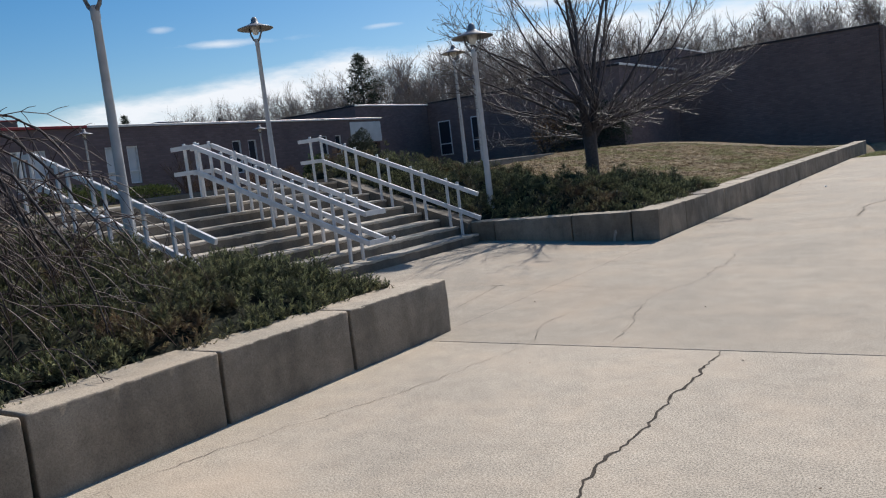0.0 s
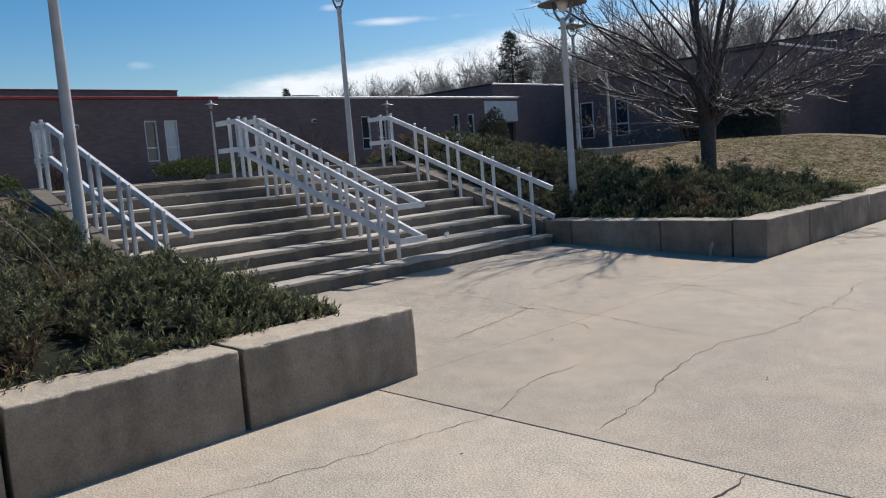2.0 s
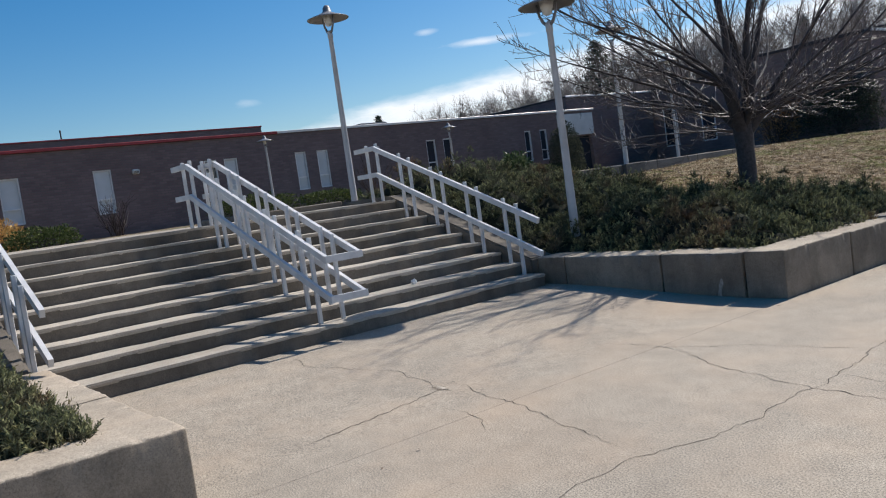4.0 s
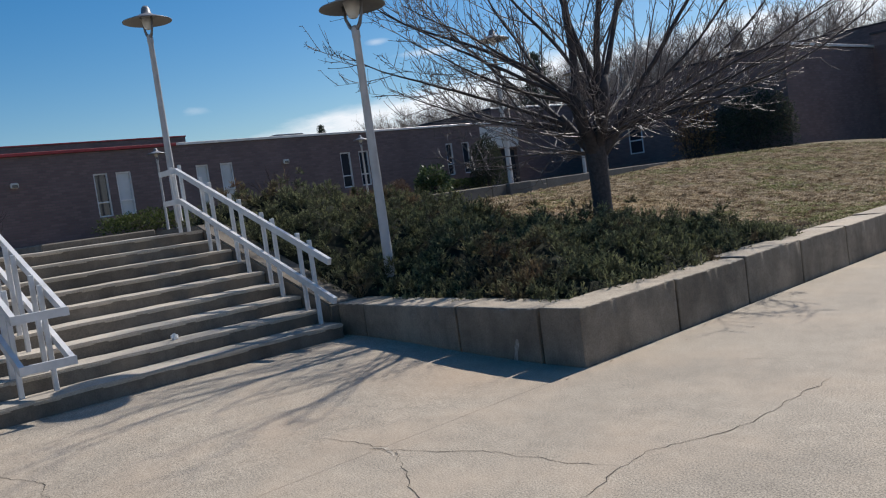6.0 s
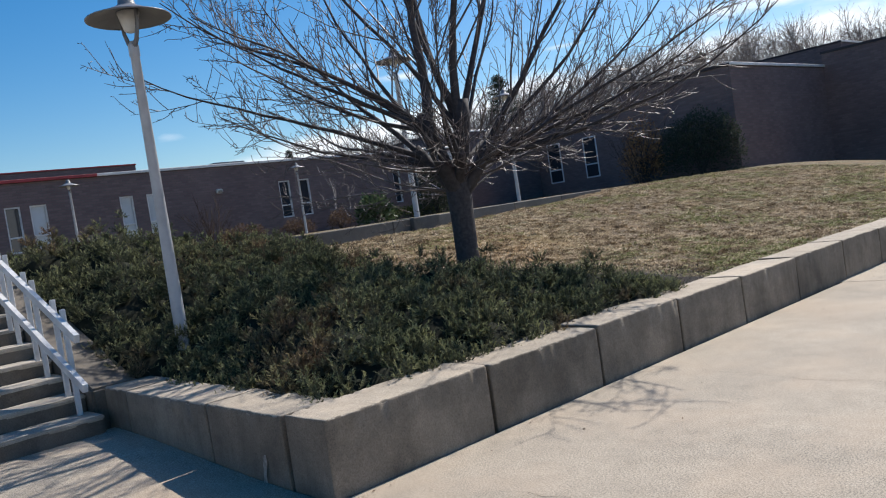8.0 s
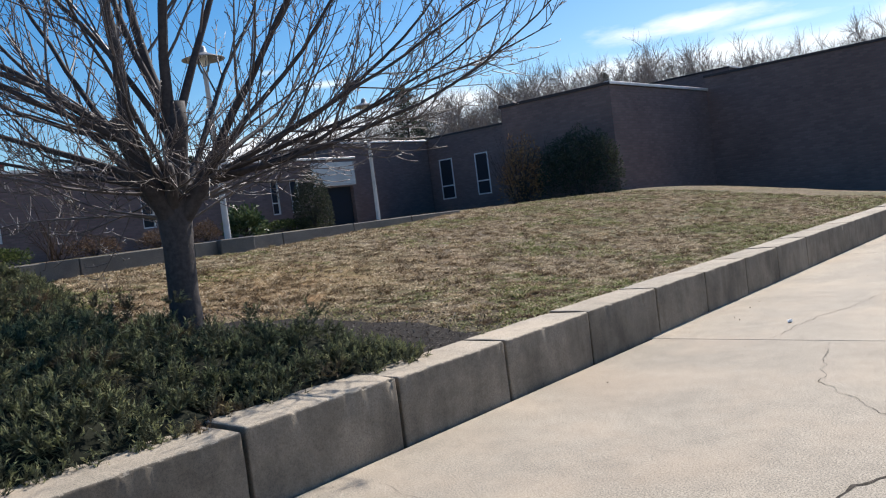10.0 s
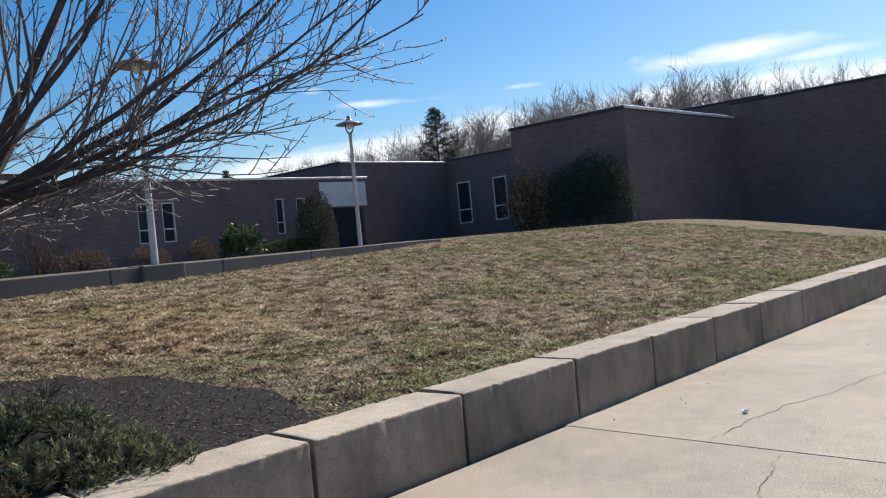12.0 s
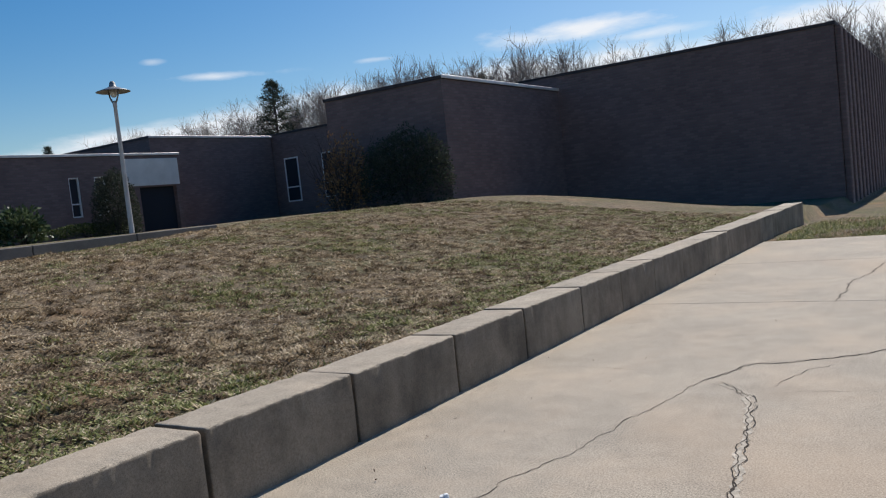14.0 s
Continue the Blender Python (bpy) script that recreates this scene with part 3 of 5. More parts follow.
handrail(11.36, -1)
handrail(5.76, 1)
mid = handrail(8.45, -1)
handrail(8.72, 1, mid)
for top in (True, False):
    bm = bmesh.new()
    z = rail_z(-7.05, top)
    beam(bm, (-7.03, 8.37, z), (-7.03, 8.80, z), 0.042, 0.068)
    part("end_bar", bm, M_WHITE, mid)


# ---- lamps ----
def street_lamp(x, y, z0, zr, r=0.37):
    """zr is the height of the shade's rim."""
    root = tagged(empty("street_lamp", (x, y, z0)), "pale grey lamp post with a wide conical shade", "street lamp", "plaza lamp posts")
    h = zr - z0
    s = r / 0.37
    bm = bmesh.new()
    lathe(bm, [(0.060 * s, -0.3), (0.058 * s, 0.1), (0.04 * s, h - 0.34 * s), (0.047 * s, h - 0.33 * s), (0.047 * s, h - 0.24 * s), (0.03 * s, h - 0.2 * s)], seg=16)
    part("pole", bm, M_POLE, root, smooth=True)
    for sg in (-1, 1):
        bm = bmesh.new()
        tube(bm, [Vector((0, 0, h - 0.27 * s)), Vector((sg * 0.09 * s, 0, h - 0.2 * s)), Vector((sg * 0.15 * s, 0, h - 0.1 * s)), Vector((sg * 0.175 * s, 0, h + 0.05 * s))], [0.026 * s, 0.022 * s, 0.018 * s, 0.016 * s], 8)
        part("yoke_arm", bm, M_SHADE, root, smooth=True)
    bm = bmesh.new()
    lathe(bm, [(0.075 * s, h + 0.10 * s), (0.20 * s, h + 0.055 * s), (0.362 * s, h - 0.004), (0.37 * s, h), (0.37 * s, h + 0.008), (0.22 * s, h + 0.06 * s), (0.11 * s, h + 0.105 * s), (0.075 * s, h + 0.13 * s), (0.065 * s, h + 0.2 * s), (0.035 * s, h + 0.24 * s)], seg=32)
    part("shade", bm, M_SHADE, root, "shallow grey metal cone shade", smooth=True)
    bm = bmesh.new()
    lathe(bm, [(0.035 * s, h - 0.12 * s), (0.055 * s, h - 0.105 * s), (0.075 * s, h - 0.04 * s), (0.10 * s, h + 0.06 * s)], seg=20)
    part("globe", bm, M_PANEL, root, "milky lamp globe", smooth=True)
    return root


street_lamp(-7.19, 4.89, 0.55, 3.62)
street_lamp(-7.42, 12.33, 0.7, 3.62)
street_lamp(-12.5, 12.15, 1.45, 4.72)
street_lamp(-12.68, 19.93, 1.462, 4.62)
street_lamp(-16.85, 27.75, 1.43, 4.66)
street_lamp(-30.2, 19.17, 1.4, 4.38, 0.36)
street_lamp(-30.2, 28.7, 1.4, 4.32, 0.36)


# ---- school building ----
SCHOOL = tagged(empty("school_building"), "long low dark red brick school building with flat roofs", "building")


def wing(x0, x1, y0, y1, z0, z1, coping, edges, label="", holes=()):
    """A brick volume; its +x face may have openings (y0, y1, z0, z1) that go through a wall 0.3 thick."""
    bm = bmesh.new()
    if holes:
        box(bm, x0, x1 - 0.31, y0, y1, z0, z1)
        ys = sorted({y0, y1, *[h[0] for h in holes], *[h[1] for h in holes]})
        for a, b in zip(ys, ys[1:]):
            hs = [h for h in holes if h[0] <= a + 1e-6 and h[1] >= b - 1e-6]
            zz = [z0]
            for h in hs:
                zz += [h[2], h[3]]
            zz.append(z1)
            for c, d in zip(zz[::2], zz[1::2]):
                box(bm, x1 - 0.31, x1, a, b, c, d)
    else:
        box(bm, x0, x1, y0, y1, z0, z1)
    w = part("wall", bm, M_BRICK, SCHOOL, label)
    # coping coloured dark for its shaded -y side
    bm = bmesh.new()
    box(bm, x0 - 0.06, x1 + 0.05, y0 - 0.05, y1 + 0.06, z1 + 0.003, z1 + 0.12, 0.01)
    part("coping", bm, M_DARKTRIM, w)
    # strip on the +x edge; where pale, it paints the sunlit highlight
    bm = bmesh.new()
    box(bm, x1 - 0.2, x1 + 0.07, y0 - 0.045, y1 + 0.055, z1 + 0.02, z1 + 0.135, 0.01)
    part("edge_trim", bm, coping, w)
    return w


def window(y0, y1, z0, z1, x, blind):
    bm = bmesh.new()
    t = 0.055
    zt = z0 + 0.32 * (z1 - z0)
    for a, b, c, d in ((y0, y0 + t, z0, z1), (y1 - t, y1, z0, z1), (y0 + t, y1 - t, z1 - t, z1), (y0 + t, y1 - t, z0, z0 + t), (y0 + t, y1 - t, zt, zt + t)):
        box(bm, x - 0.10, x + 0.012, a, b, c, d)
    win = part("window", bm, M_FRAME, SCHOOL, "tall narrow white framed window")
    for c, d in ((z0 + t, zt), (zt + t, z1 - t)):
        bm = bmesh.new()
        box(bm, x - 0.09, x - 0.075, y0 + t, y1 - t, c, d)
        part("pane", bm, M_BLIND if blind else M_GLASS, win)


FX = -33.5
WINS = [(2.91, 3.69, 1), (6.37, 7.09, 1), (9.9, 10.61, 1), (13.26, 13.96, 1), (17.82, 18.38, 0), (18.71, 19.33, 1), (22.16, 22.73, 1), (23.3, 23.9, 1), (29.73, 30.35, 0), (30.85, 31.46, 0), (36.77, 37.27, 0), (38.0, 38.56, 0)]
WZ0, WZ1 = 2.34, 4.09
wing(-60, FX, -30, 42.7, 0.9, 4.98, M_FASCIA, 1, "dark red brick wing with narrow windows", [(a, b, WZ0, WZ1) for a, b, _ in WINS] + [(40.3, 42.4, 1.4, 3.5)])
for a, b, bl in WINS:
    window(a, b, WZ0, WZ1, FX - 0.05, bl)
bm = bmesh.new()
box(bm, FX + 0.003, FX + 0.05, 39.5, 42.6, 3.57, 4.85, 0.01)
part("entrance_panel", bm, M_PANEL, SCHOOL, "pale panel above the recessed entrance")
bm = bmesh.new()
box(bm, FX - 0.29, FX - 0.25, 40.3, 42.4, 1.4, 3.5)
part("door", bm, M_GLASS, SCHOOL, "dark glazed entrance door")
# upper block behind the entrance, and the far wings
wing(-60, -35.6, 42.75, 51.3, 0.9, 6.1, M_FASCIA, 1)
wing(-50, -20.3, 51.4, 64, 0.6, 6.22, M_DARKTRIM, 1)
wing(-20.15, -15.1, 38.7, 60, 0.6, 5.34, M_FASCIA, 1)
wing(-15.12, -4.6, 47.6, 75, -0.5, 5.95, M_DARKTRIM, 1)
wing(-32, -20.2, 64.1, 80, 0.6, 8.35, M_FASCIA, 1)
for i in range(22):
    bm = bmesh.new()
    box(bm, -4.595, -4.38, 47.75 + 1.2 * i, 48.3 + 1.2 * i, -0.5, 5.94, 0.03)
    part("rib", bm, M_BRICK, SCHOOL)
wing(-85, -69.8, -45, 38.2, 0.9, 9.55, M_REDTRIM, 1)
bm = bmesh.new()
box(bm, FX + 0.062, FX + 0.11, -30, 21.4, 4.99, 5.11, 0.01)
part("fascia", bm, M_REDTRIM, SCHOOL, "red brown metal fascia")
for (x0, x1), z in (((-34.8, -33.7), 0), ((-31.85, -30.8), 0)):
    z0, z1, t = 2.2, 4.8, 0.08
    y = 51.4
    bm = bmesh.new()
    zt = z0 + 0.3
    for a, b, c, d in ((x0, x0 + t, z0, z1), (x1 - t, x1, z0, z1), (x0 + t, x1 - t, z1 - t, z1), (x0 + t, x1 - t, z0, z0 + t), (x0 + t, x1 - t, z0 + 0.82, z0 + 0.82 + t)):
        box(bm, a, b, y - 0.03, y + 0.06, c, d)
    win = part("window", bm, M_FRAME, SCHOOL, "tall white framed window")
    bm = bmesh.new()
    box(bm, x0 + t, x1 - t, y - 0.012, y - 0.004, z0 + t, z1 - t)
    part("pane", bm, M_GLASS, win)

# low curb wall along the top of the lawn
curb = build_wall("curb_terrace", "low concrete curb along the top of the lawn")
for i in range(7):
    ya, yb = 12.95 + 2.05 * i, 12.95 + 2.05 * (i + 1)
    bm = bmesh.new()
    beam(bm, (curb_x(ya), ya + 0.006, 1.205), (curb_x(yb), yb - 0.006, 1.205), 0.26, 0.49)
    bmesh.ops.bevel(bm, geom=bm.edges[:], offset=0.012, segments=1, affect='EDGES')
    part("block", bm, M_CURB, curb)
bm = bmesh.new()
box(bm, -12.98, -12.42, 19.6, 20.3, 1.0, 1.462, 0.015)
part("lamp_pedestal", bm, M_CURB, curb)

# roof plant and wall fittings
def rooftop_unit(x, y, w, h, z):
    root = tagged(empty("rooftop_unit", (x, y, z)), "small dark ventilation unit on the flat roof", "roof vent", "roof vents")
    bm = bmesh.new()
    box(bm, -w / 2, w / 2, -w * 0.7, w * 0.7, 0.0, h * 0.6, 0.02)
    part("base", bm, M_DARKTRIM, root)
    bm = bmesh.new()
    box(bm, -w * 0.6, w * 0.6, -w * 0.85, w * 0.85, h * 0.6 + 0.002, h, 0.06, 2)
    part("hood", bm, M_SHADE, root)


rooftop_unit(-40.0, 30.6, 1.1, 0.75, 5.1)
rooftop_unit(-40.0, 27.0, 0.5, 0.6, 5.1)
for y in (26.6, 14.9):
    root = tagged(empty("wall_light", (FX, y, 3.9)), "small pale wall light on the brick", "wall light", "wall lights")
    bm = bmesh.new()
    box(bm, 0.0, 0.16, -0.14, 0.14, -0.1, 0.1, 0.03, 2)
    part("housing", bm, M_PANEL, root)
    bm = bmesh.new()
    box(bm, 0.161, 0.18, -0.1, 0.1, -0.08, 0.03, 0.005)
    part("lens", bm, M_GLASS, root)
bm = bmesh.new()
lathe(bm, [(0.06, 0.0), (0.06, 1.3), (0.1, 1.32), (0.04, 1.5)], seg=8)
ob = tagged(finish("vent_pipe", bm, M_DARKTRIM), "thin dark vent pipe on the upper roof", "vent pipe")
ob.location = (-75.0, 22.0, 9.6)


# ---- plants ----
def mat_leaf(name, c_dark, c_mid, c_light, brown=None, rough=0.75):
    m, n, l, b = mat(name, rough, 0, 0.12)
    g = n.new("ShaderNodeNewGeometry")
    c = ramp(n, l, g.outputs["Random Per Island"], [(0.0, c_dark), (0.55, c_mid), (1.0, c_light)])
    if brown:
        f = noise_fac(n, l, coords(n, l), 1.1, 4, 0.65)
        c = mix(n, l, ramp(n, l, f, [(0.53, grey(0)), (0.68, grey(0.8))]), c, brown)
    l.new(c, b.inputs["Base Color"])
    tr = n.new("ShaderNodeBsdfTranslucent")
    l.new(c, tr.inputs["Color"])
    ms = n.new("ShaderNodeMixShader")
    ms.inputs[0].default_value = 0.22
    l.new(b.outputs[0], ms.inputs[1])
    l.new(tr.outputs[0], ms.inputs[2])
    l.new(ms.outputs[0], n["Material Output"].inputs["Surface"])
    return m


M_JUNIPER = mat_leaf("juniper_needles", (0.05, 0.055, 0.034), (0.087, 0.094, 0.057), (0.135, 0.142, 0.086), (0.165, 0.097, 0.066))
# tips paler as young growth, and to paint in the light they catch
M_JUNIPER_TIP = mat_leaf("juniper_lit_young_tips", (0.13, 0.14, 0.07), (0.21, 0.22, 0.105), (0.32, 0.31, 0.16), (0.25, 0.145, 0.085))
# near-black, to paint the shade in gaps between juniper clumps
M_JUNIPER_IN = simple("juniper_gap_shade", (0.022, 0.024, 0.016), 0.95, 0, 0.5, 14.0, 0.1, 0.8)
M_BARK = simple("dark_cherry_bark", (0.062, 0.052, 0.052), 0.75, 0, 0.45, 25.0, 0.35, 0.5)
M_TWIG = simple("red_brown_twig", (0.115, 0.09, 0.082), 0.5, 0, 0.35, 9.0, 0.5)
M_WEEP = simple("weeping_twig", (0.062, 0.042, 0.038), 0.6, 0, 0.4, 7.0, 0.3)
M_FARWOOD = simple("far_bare_wood", (0.31, 0.265, 0.235), 0.9, 0, 0.35, 0.6, 0.1)
M_PINE = mat_leaf("far_pine_needles", (0.03, 0.04, 0.03), (0.055, 0.07, 0.05), (0.09, 0.11, 0.08))
M_YEW = mat_leaf("clipped_yew", (0.038, 0.044, 0.033), (0.062, 0.07, 0.05), (0.085, 0.095, 0.066))
M_HEDGE = mat_leaf("low_hedge_leaves", (0.03, 0.045, 0.016), (0.075, 0.10, 0.035), (0.14, 0.16, 0.06))
M_RHODO = mat_leaf("glossy_broad_leaves", (0.03, 0.05, 0.022), (0.07, 0.10, 0.045), (0.15, 0.18, 0.10), None, 0.42)
M_YELLOW = mat_leaf("ochre_winter_leaves", (0.30, 0.17, 0.06), (0.55, 0.34, 0.12), (0.75, 0.52, 0.22))
M_OCHRE = mat_leaf("tawny_winter_leaves", (0.17, 0.085, 0.045), (0.32, 0.175, 0.08), (0.46, 0.28, 0.14))
M_DRY = mat_leaf("dry_brown_leaves", (0.07, 0.045, 0.03), (0.13, 0.085, 0.06), (0.2, 0.14, 0.10))
M_BLADE = mat_leaf("dormant_grass_blades", (0.10, 0.075, 0.045), (0.34, 0.25, 0.15), (0.62, 0.50, 0.35), None, 0.9)
M_BLADE_G = mat_leaf("green_grass_blades", (0.06, 0.07, 0.025), (0.22, 0.235, 0.085), (0.50, 0.47, 0.25), None, 0.9)
M_BLADE_P = mat_leaf("bleached_grass_blades", (0.24, 0.185, 0.115), (0.55, 0.44, 0.29), (0.78, 0.65, 0.47), None, 0.9)
M_BLADE_B = mat_leaf("rotted_brown_grass_blades", (0.055, 0.04, 0.025), (0.17, 0.12, 0.075), (0.34, 0.25, 0.16), None, 0.9)
M_CHIP = mat_leaf("mulch_chips", (0.02, 0.018, 0.017), (0.06, 0.05, 0.045), (0.20, 0.17, 0.15), None, 0.9)


class Soup:
    """Vertices and faces gathered for one mesh."""

    def __init__(self):
        self.v, self.f = [], []

    def limb(self, pts, radii, seg=4):
        base = len(self.v)
        for i, p in enumerate(pts):
            d = (pts[min(i + 1, len(pts) - 1)] - pts[max(i - 1, 0)])
            d = d.normalized() if d.length > 1e-9 else Vector((0, 0, 1))
            s = d.cross(Vector((0.31, 0.12, 0.94)))
            s = s.normalized() if s.length > 1e-3 else Vector((1, 0, 0))
            t = d.cross(s)
            for k in range(seg):
                a = 2 * math.pi * k / seg
                self.v.append(p + radii[i] * (math.cos(a) * s + math.sin(a) * t))
        for i in range(len(pts) - 1):
            for k in range(seg):
                a, b = base + i * seg + k, base + i * seg + (k + 1) % seg
                self.f.append((a, b, b + seg, a + seg))
        self.f.append(tuple(base + (len(pts) - 1) * seg + k for k in range(seg)))

    def leaf(self, p, d, side, length, width):
        b = len(self.v)
        self.v += [p, p + d * length * 0.5 + side * width, p + d * length, p + d * length * 0.5 - side * width]
        self.f.append((b, b + 1, b + 2, b + 3))

    def needle(self, p, d, side, length, width):
        b = len(self.v)
        self.v += [p - side * width, p + side * width, p + d * length]
        self.f.append((b, b + 1, b + 2))

    def done(self, name, material, parent=None, smooth=False, label=""):
        me = bpy.data.meshes.new(name)
        me.from_pydata([tuple(v) for v in self.v], [], self.f)
        me.materials.append(material)
        if smooth:
            for p in me.polygons:
                p.use_smooth = True
        ob = new(name, me)
        if parent is not None:
            ob.parent = parent
        if label:
            ob["label"] = label
        return ob


def rand_dir(rng):
    while True:
        v = Vector((rng.uniform(-1, 1), rng.uniform(-1, 1), rng.uniform(-1, 1)))
        if 0.05 < v.length < 1:
            return v.normalized()


def bend_path(rng, p, d, length, k, up, wob, late=0.0):
    pts = [p.copy()]
    for i in range(k):
        d = (d + Vector((0, 0, up / k * (1 - late + 2 * late * i / k))) + rand_dir(rng) * wob).normalized()
        p = p + d * (length / k)
        pts.append(p.copy())
    return pts


def spread(rng, d, angle):
    s = d.orthogonal().normalized()
    s.rotate(Matrix.Rotation(rng.uniform(0, 2 * math.pi), 3, d))
    return (d * math.cos(angle) + s * math.sin(angle)).normalized()


# the spreading bare tree at the edge of the bed
def bare_tree():
    rng = random.Random(11)
    bx, by = -6.78, 15.44
    z = land(bx, by)
    root = tagged(empty("bare_tree", (bx, by, z)), "leafless ornamental tree with a low wide spreading crown", "tree")
    wood, twigs = Soup(), Soup()
    trunk = [Vector((0, 0, -0.2)), Vector((0, 0, 0.02)), Vector((0.012, 0, 0.2)), Vector((0.01, 0, 0.55)), Vector((0.0, 0.02, 0.95)), Vector((-0.01, 0.03, 1.3)), Vector((0.0, 0.03, 1.42))]
    wood.limb(trunk, [0.22, 0.175, 0.145, 0.128, 0.13, 0.15, 0.11], 14)

    def aim(az, tilt):
        a, t = radians(az), radians(tilt)
        return Vector((math.sin(t) * math.cos(a), math.sin(t) * math.sin(a), math.cos(t)))

    limbs = []
    # stout stems out of the knot, each splitting into limbs: bearing, lean, length, radius, limbs (turn, lean, length, radius)
    stems = [
        (276, 36, 1.0, 0.092, [(40, 4, 4.3, 0.066), (-52, 40, 3.2, 0.042), (-40, 54, 2.9, 0.036), (-78, 36, 3.2, 0.036), (-14, 44, 2.7, 0.032), (-62, 64, 2.7, 0.030)]),
        (15, 17, 1.0, 0.095, [(150, 13, 4.5, 0.056), (-35, 7, 4.6, 0.060), (55, 20, 4.0, 0.044), (-110, 22, 3.9, 0.040), (-160, 26, 3.9, 0.036)]),
        (34, 45, 0.72, 0.075, [(-8, 52, 3.2, 0.034), (18, 58, 3.3, 0.032), (0, 26, 3.4, 0.046), (-24, 40, 3.0, 0.036), (30, 46, 3.4, 0.038), (4, 60, 3.5, 0.034), (14, 68, 3.2, 0.028)]),
        (325, 44, 0.55, 0.055, [(-8, 30, 2.3, 0.032), (-30, 44, 2.0, 0.026)]),
        (125, 46, 0.65, 0.066, [(-6, 34, 3.5, 0.040), (28, 54, 3.4, 0.034), (-34, 52, 3.8, 0.035)]),
        (212, 46, 0.7, 0.066, [(-8, 30, 3.5, 0.042), (22, 48, 3.1, 0.036), (-26, 56, 2.8, 0.033), (6, 66, 2.6, 0.028)]),
    ]
    for az, tilt, length, r, forks in stems:
        p = Vector((0, 0.03, rng.uniform(1.12, 1.26)))
        pts = bend_path(rng, p, aim(az, tilt), length, 5, 0.35, 0.05)
        wood.limb(pts, [r * 1.3, r * 1.12, r * 1.02, r * 0.95, r * 0.95, r * 0.7], 10)
        for turn, lean, ln, rr in forks:
            i = rng.choice((3, 4))
            limbs.append((pts[i], aim(az + turn, lean + (12 if lean > 40 else 6)), ln, rr, 0.08 + 0.0085 * lean, 0.125))
    # low thin boughs, level or drooping a little
    for i in range(16):
        az = i * 22.5 + rng.uniform(-10, 10)
        limbs.append((Vector((0, 0.03, rng.uniform(1.12, 1.5))), aim(az, rng.uniform(70, 90)), rng.uniform(1.7, 2.7) * (0.66 if az > 255 or az < 15 else 1.0), rng.uniform(0.012, 0.019), 0.22, 0.10))
    for p, d, length, r, up, wob in limbs:
        n = 12
        pts = bend_path(rng, p, d, length, n, up, wob, 0.9)
        radii = [r * (1 - 0.9 * (i / n) ** 0.62) + 0.0015 for i in range(n + 1)]
        (wood if r > 0.02 else twigs).limb(pts, radii, 8 if r > 0.02 else 5)
        count = 11 if r > 0.025 else 7
        for j in range(count):
            t = 0.14 + 0.84 * (j + rng.random()) / count
            i = min(n - 1, int(t * n))
            q = pts[i].lerp(pts[i + 1], t * n - i)
            dd = (pts[i + 1] - pts[i]).normalized()
            sd = spread(rng, dd, radians(rng.uniform(24, 50)))
            sd.z += 0.12 if r > 0.025 else 0.0
            l2 = rng.uniform(0.65, 1.5) * (1.25 - 0.72 * t) * (length / 3.2)
            r2 = min(0.014, max(0.0055, radii[i] * 0.42))
            p2 = bend_path(rng, q, sd.normalized(), l2, 7, rng.uniform(0.2, 0.6), 0.085)
            twigs.limb(p2, [r2 * (1 - 0.68 * k / 7) for k in range(8)], 5)
            for m in range(7):
                t2 = 0.15 + 0.85 * (m + rng.random()) / 7
                i2 = min(6, int(t2 * 7))
                q2 = p2[i2].lerp(p2[i2 + 1], t2 * 7 - i2)
                d2 = spread(rng, (p2[i2 + 1] - p2[i2]).normalized(), radians(rng.uniform(30, 60)))
                d2.z += 0.12
                l3 = rng.uniform(0.08, 0.5) * (1.15 - 0.5 * t2)
                p3 = bend_path(rng, q2, d2.normalized(), l3, 4, 0.45, 0.08)
                twigs.limb(p3, [0.0048, 0.0044, 0.004, 0.0034, 0.0028], 3)
                for s in range(1 + int(l3 / 0.12)):
                    i3 = rng.randrange(4)
                    q3 = p3[i3].lerp(p3[i3 + 1], rng.random())
                    d3 = spread(rng, (p3[i3 + 1] - p3[i3]).normalized(), radians(rng.uniform(35, 75)))
                    e = rng.uniform(0.02, 0.055)
                    twigs.limb([q3, q3 + d3 * e * 0.6, q3 + d3 * e], [0.0026, 0.003, 0.0046], 3)
    wood.done("trunk", M_BARK, root, True, "dark bark trunk and limbs")
    twigs.done("crown", M_TWIG, root, True, "fine red brown budded twigs")


bare_tree()


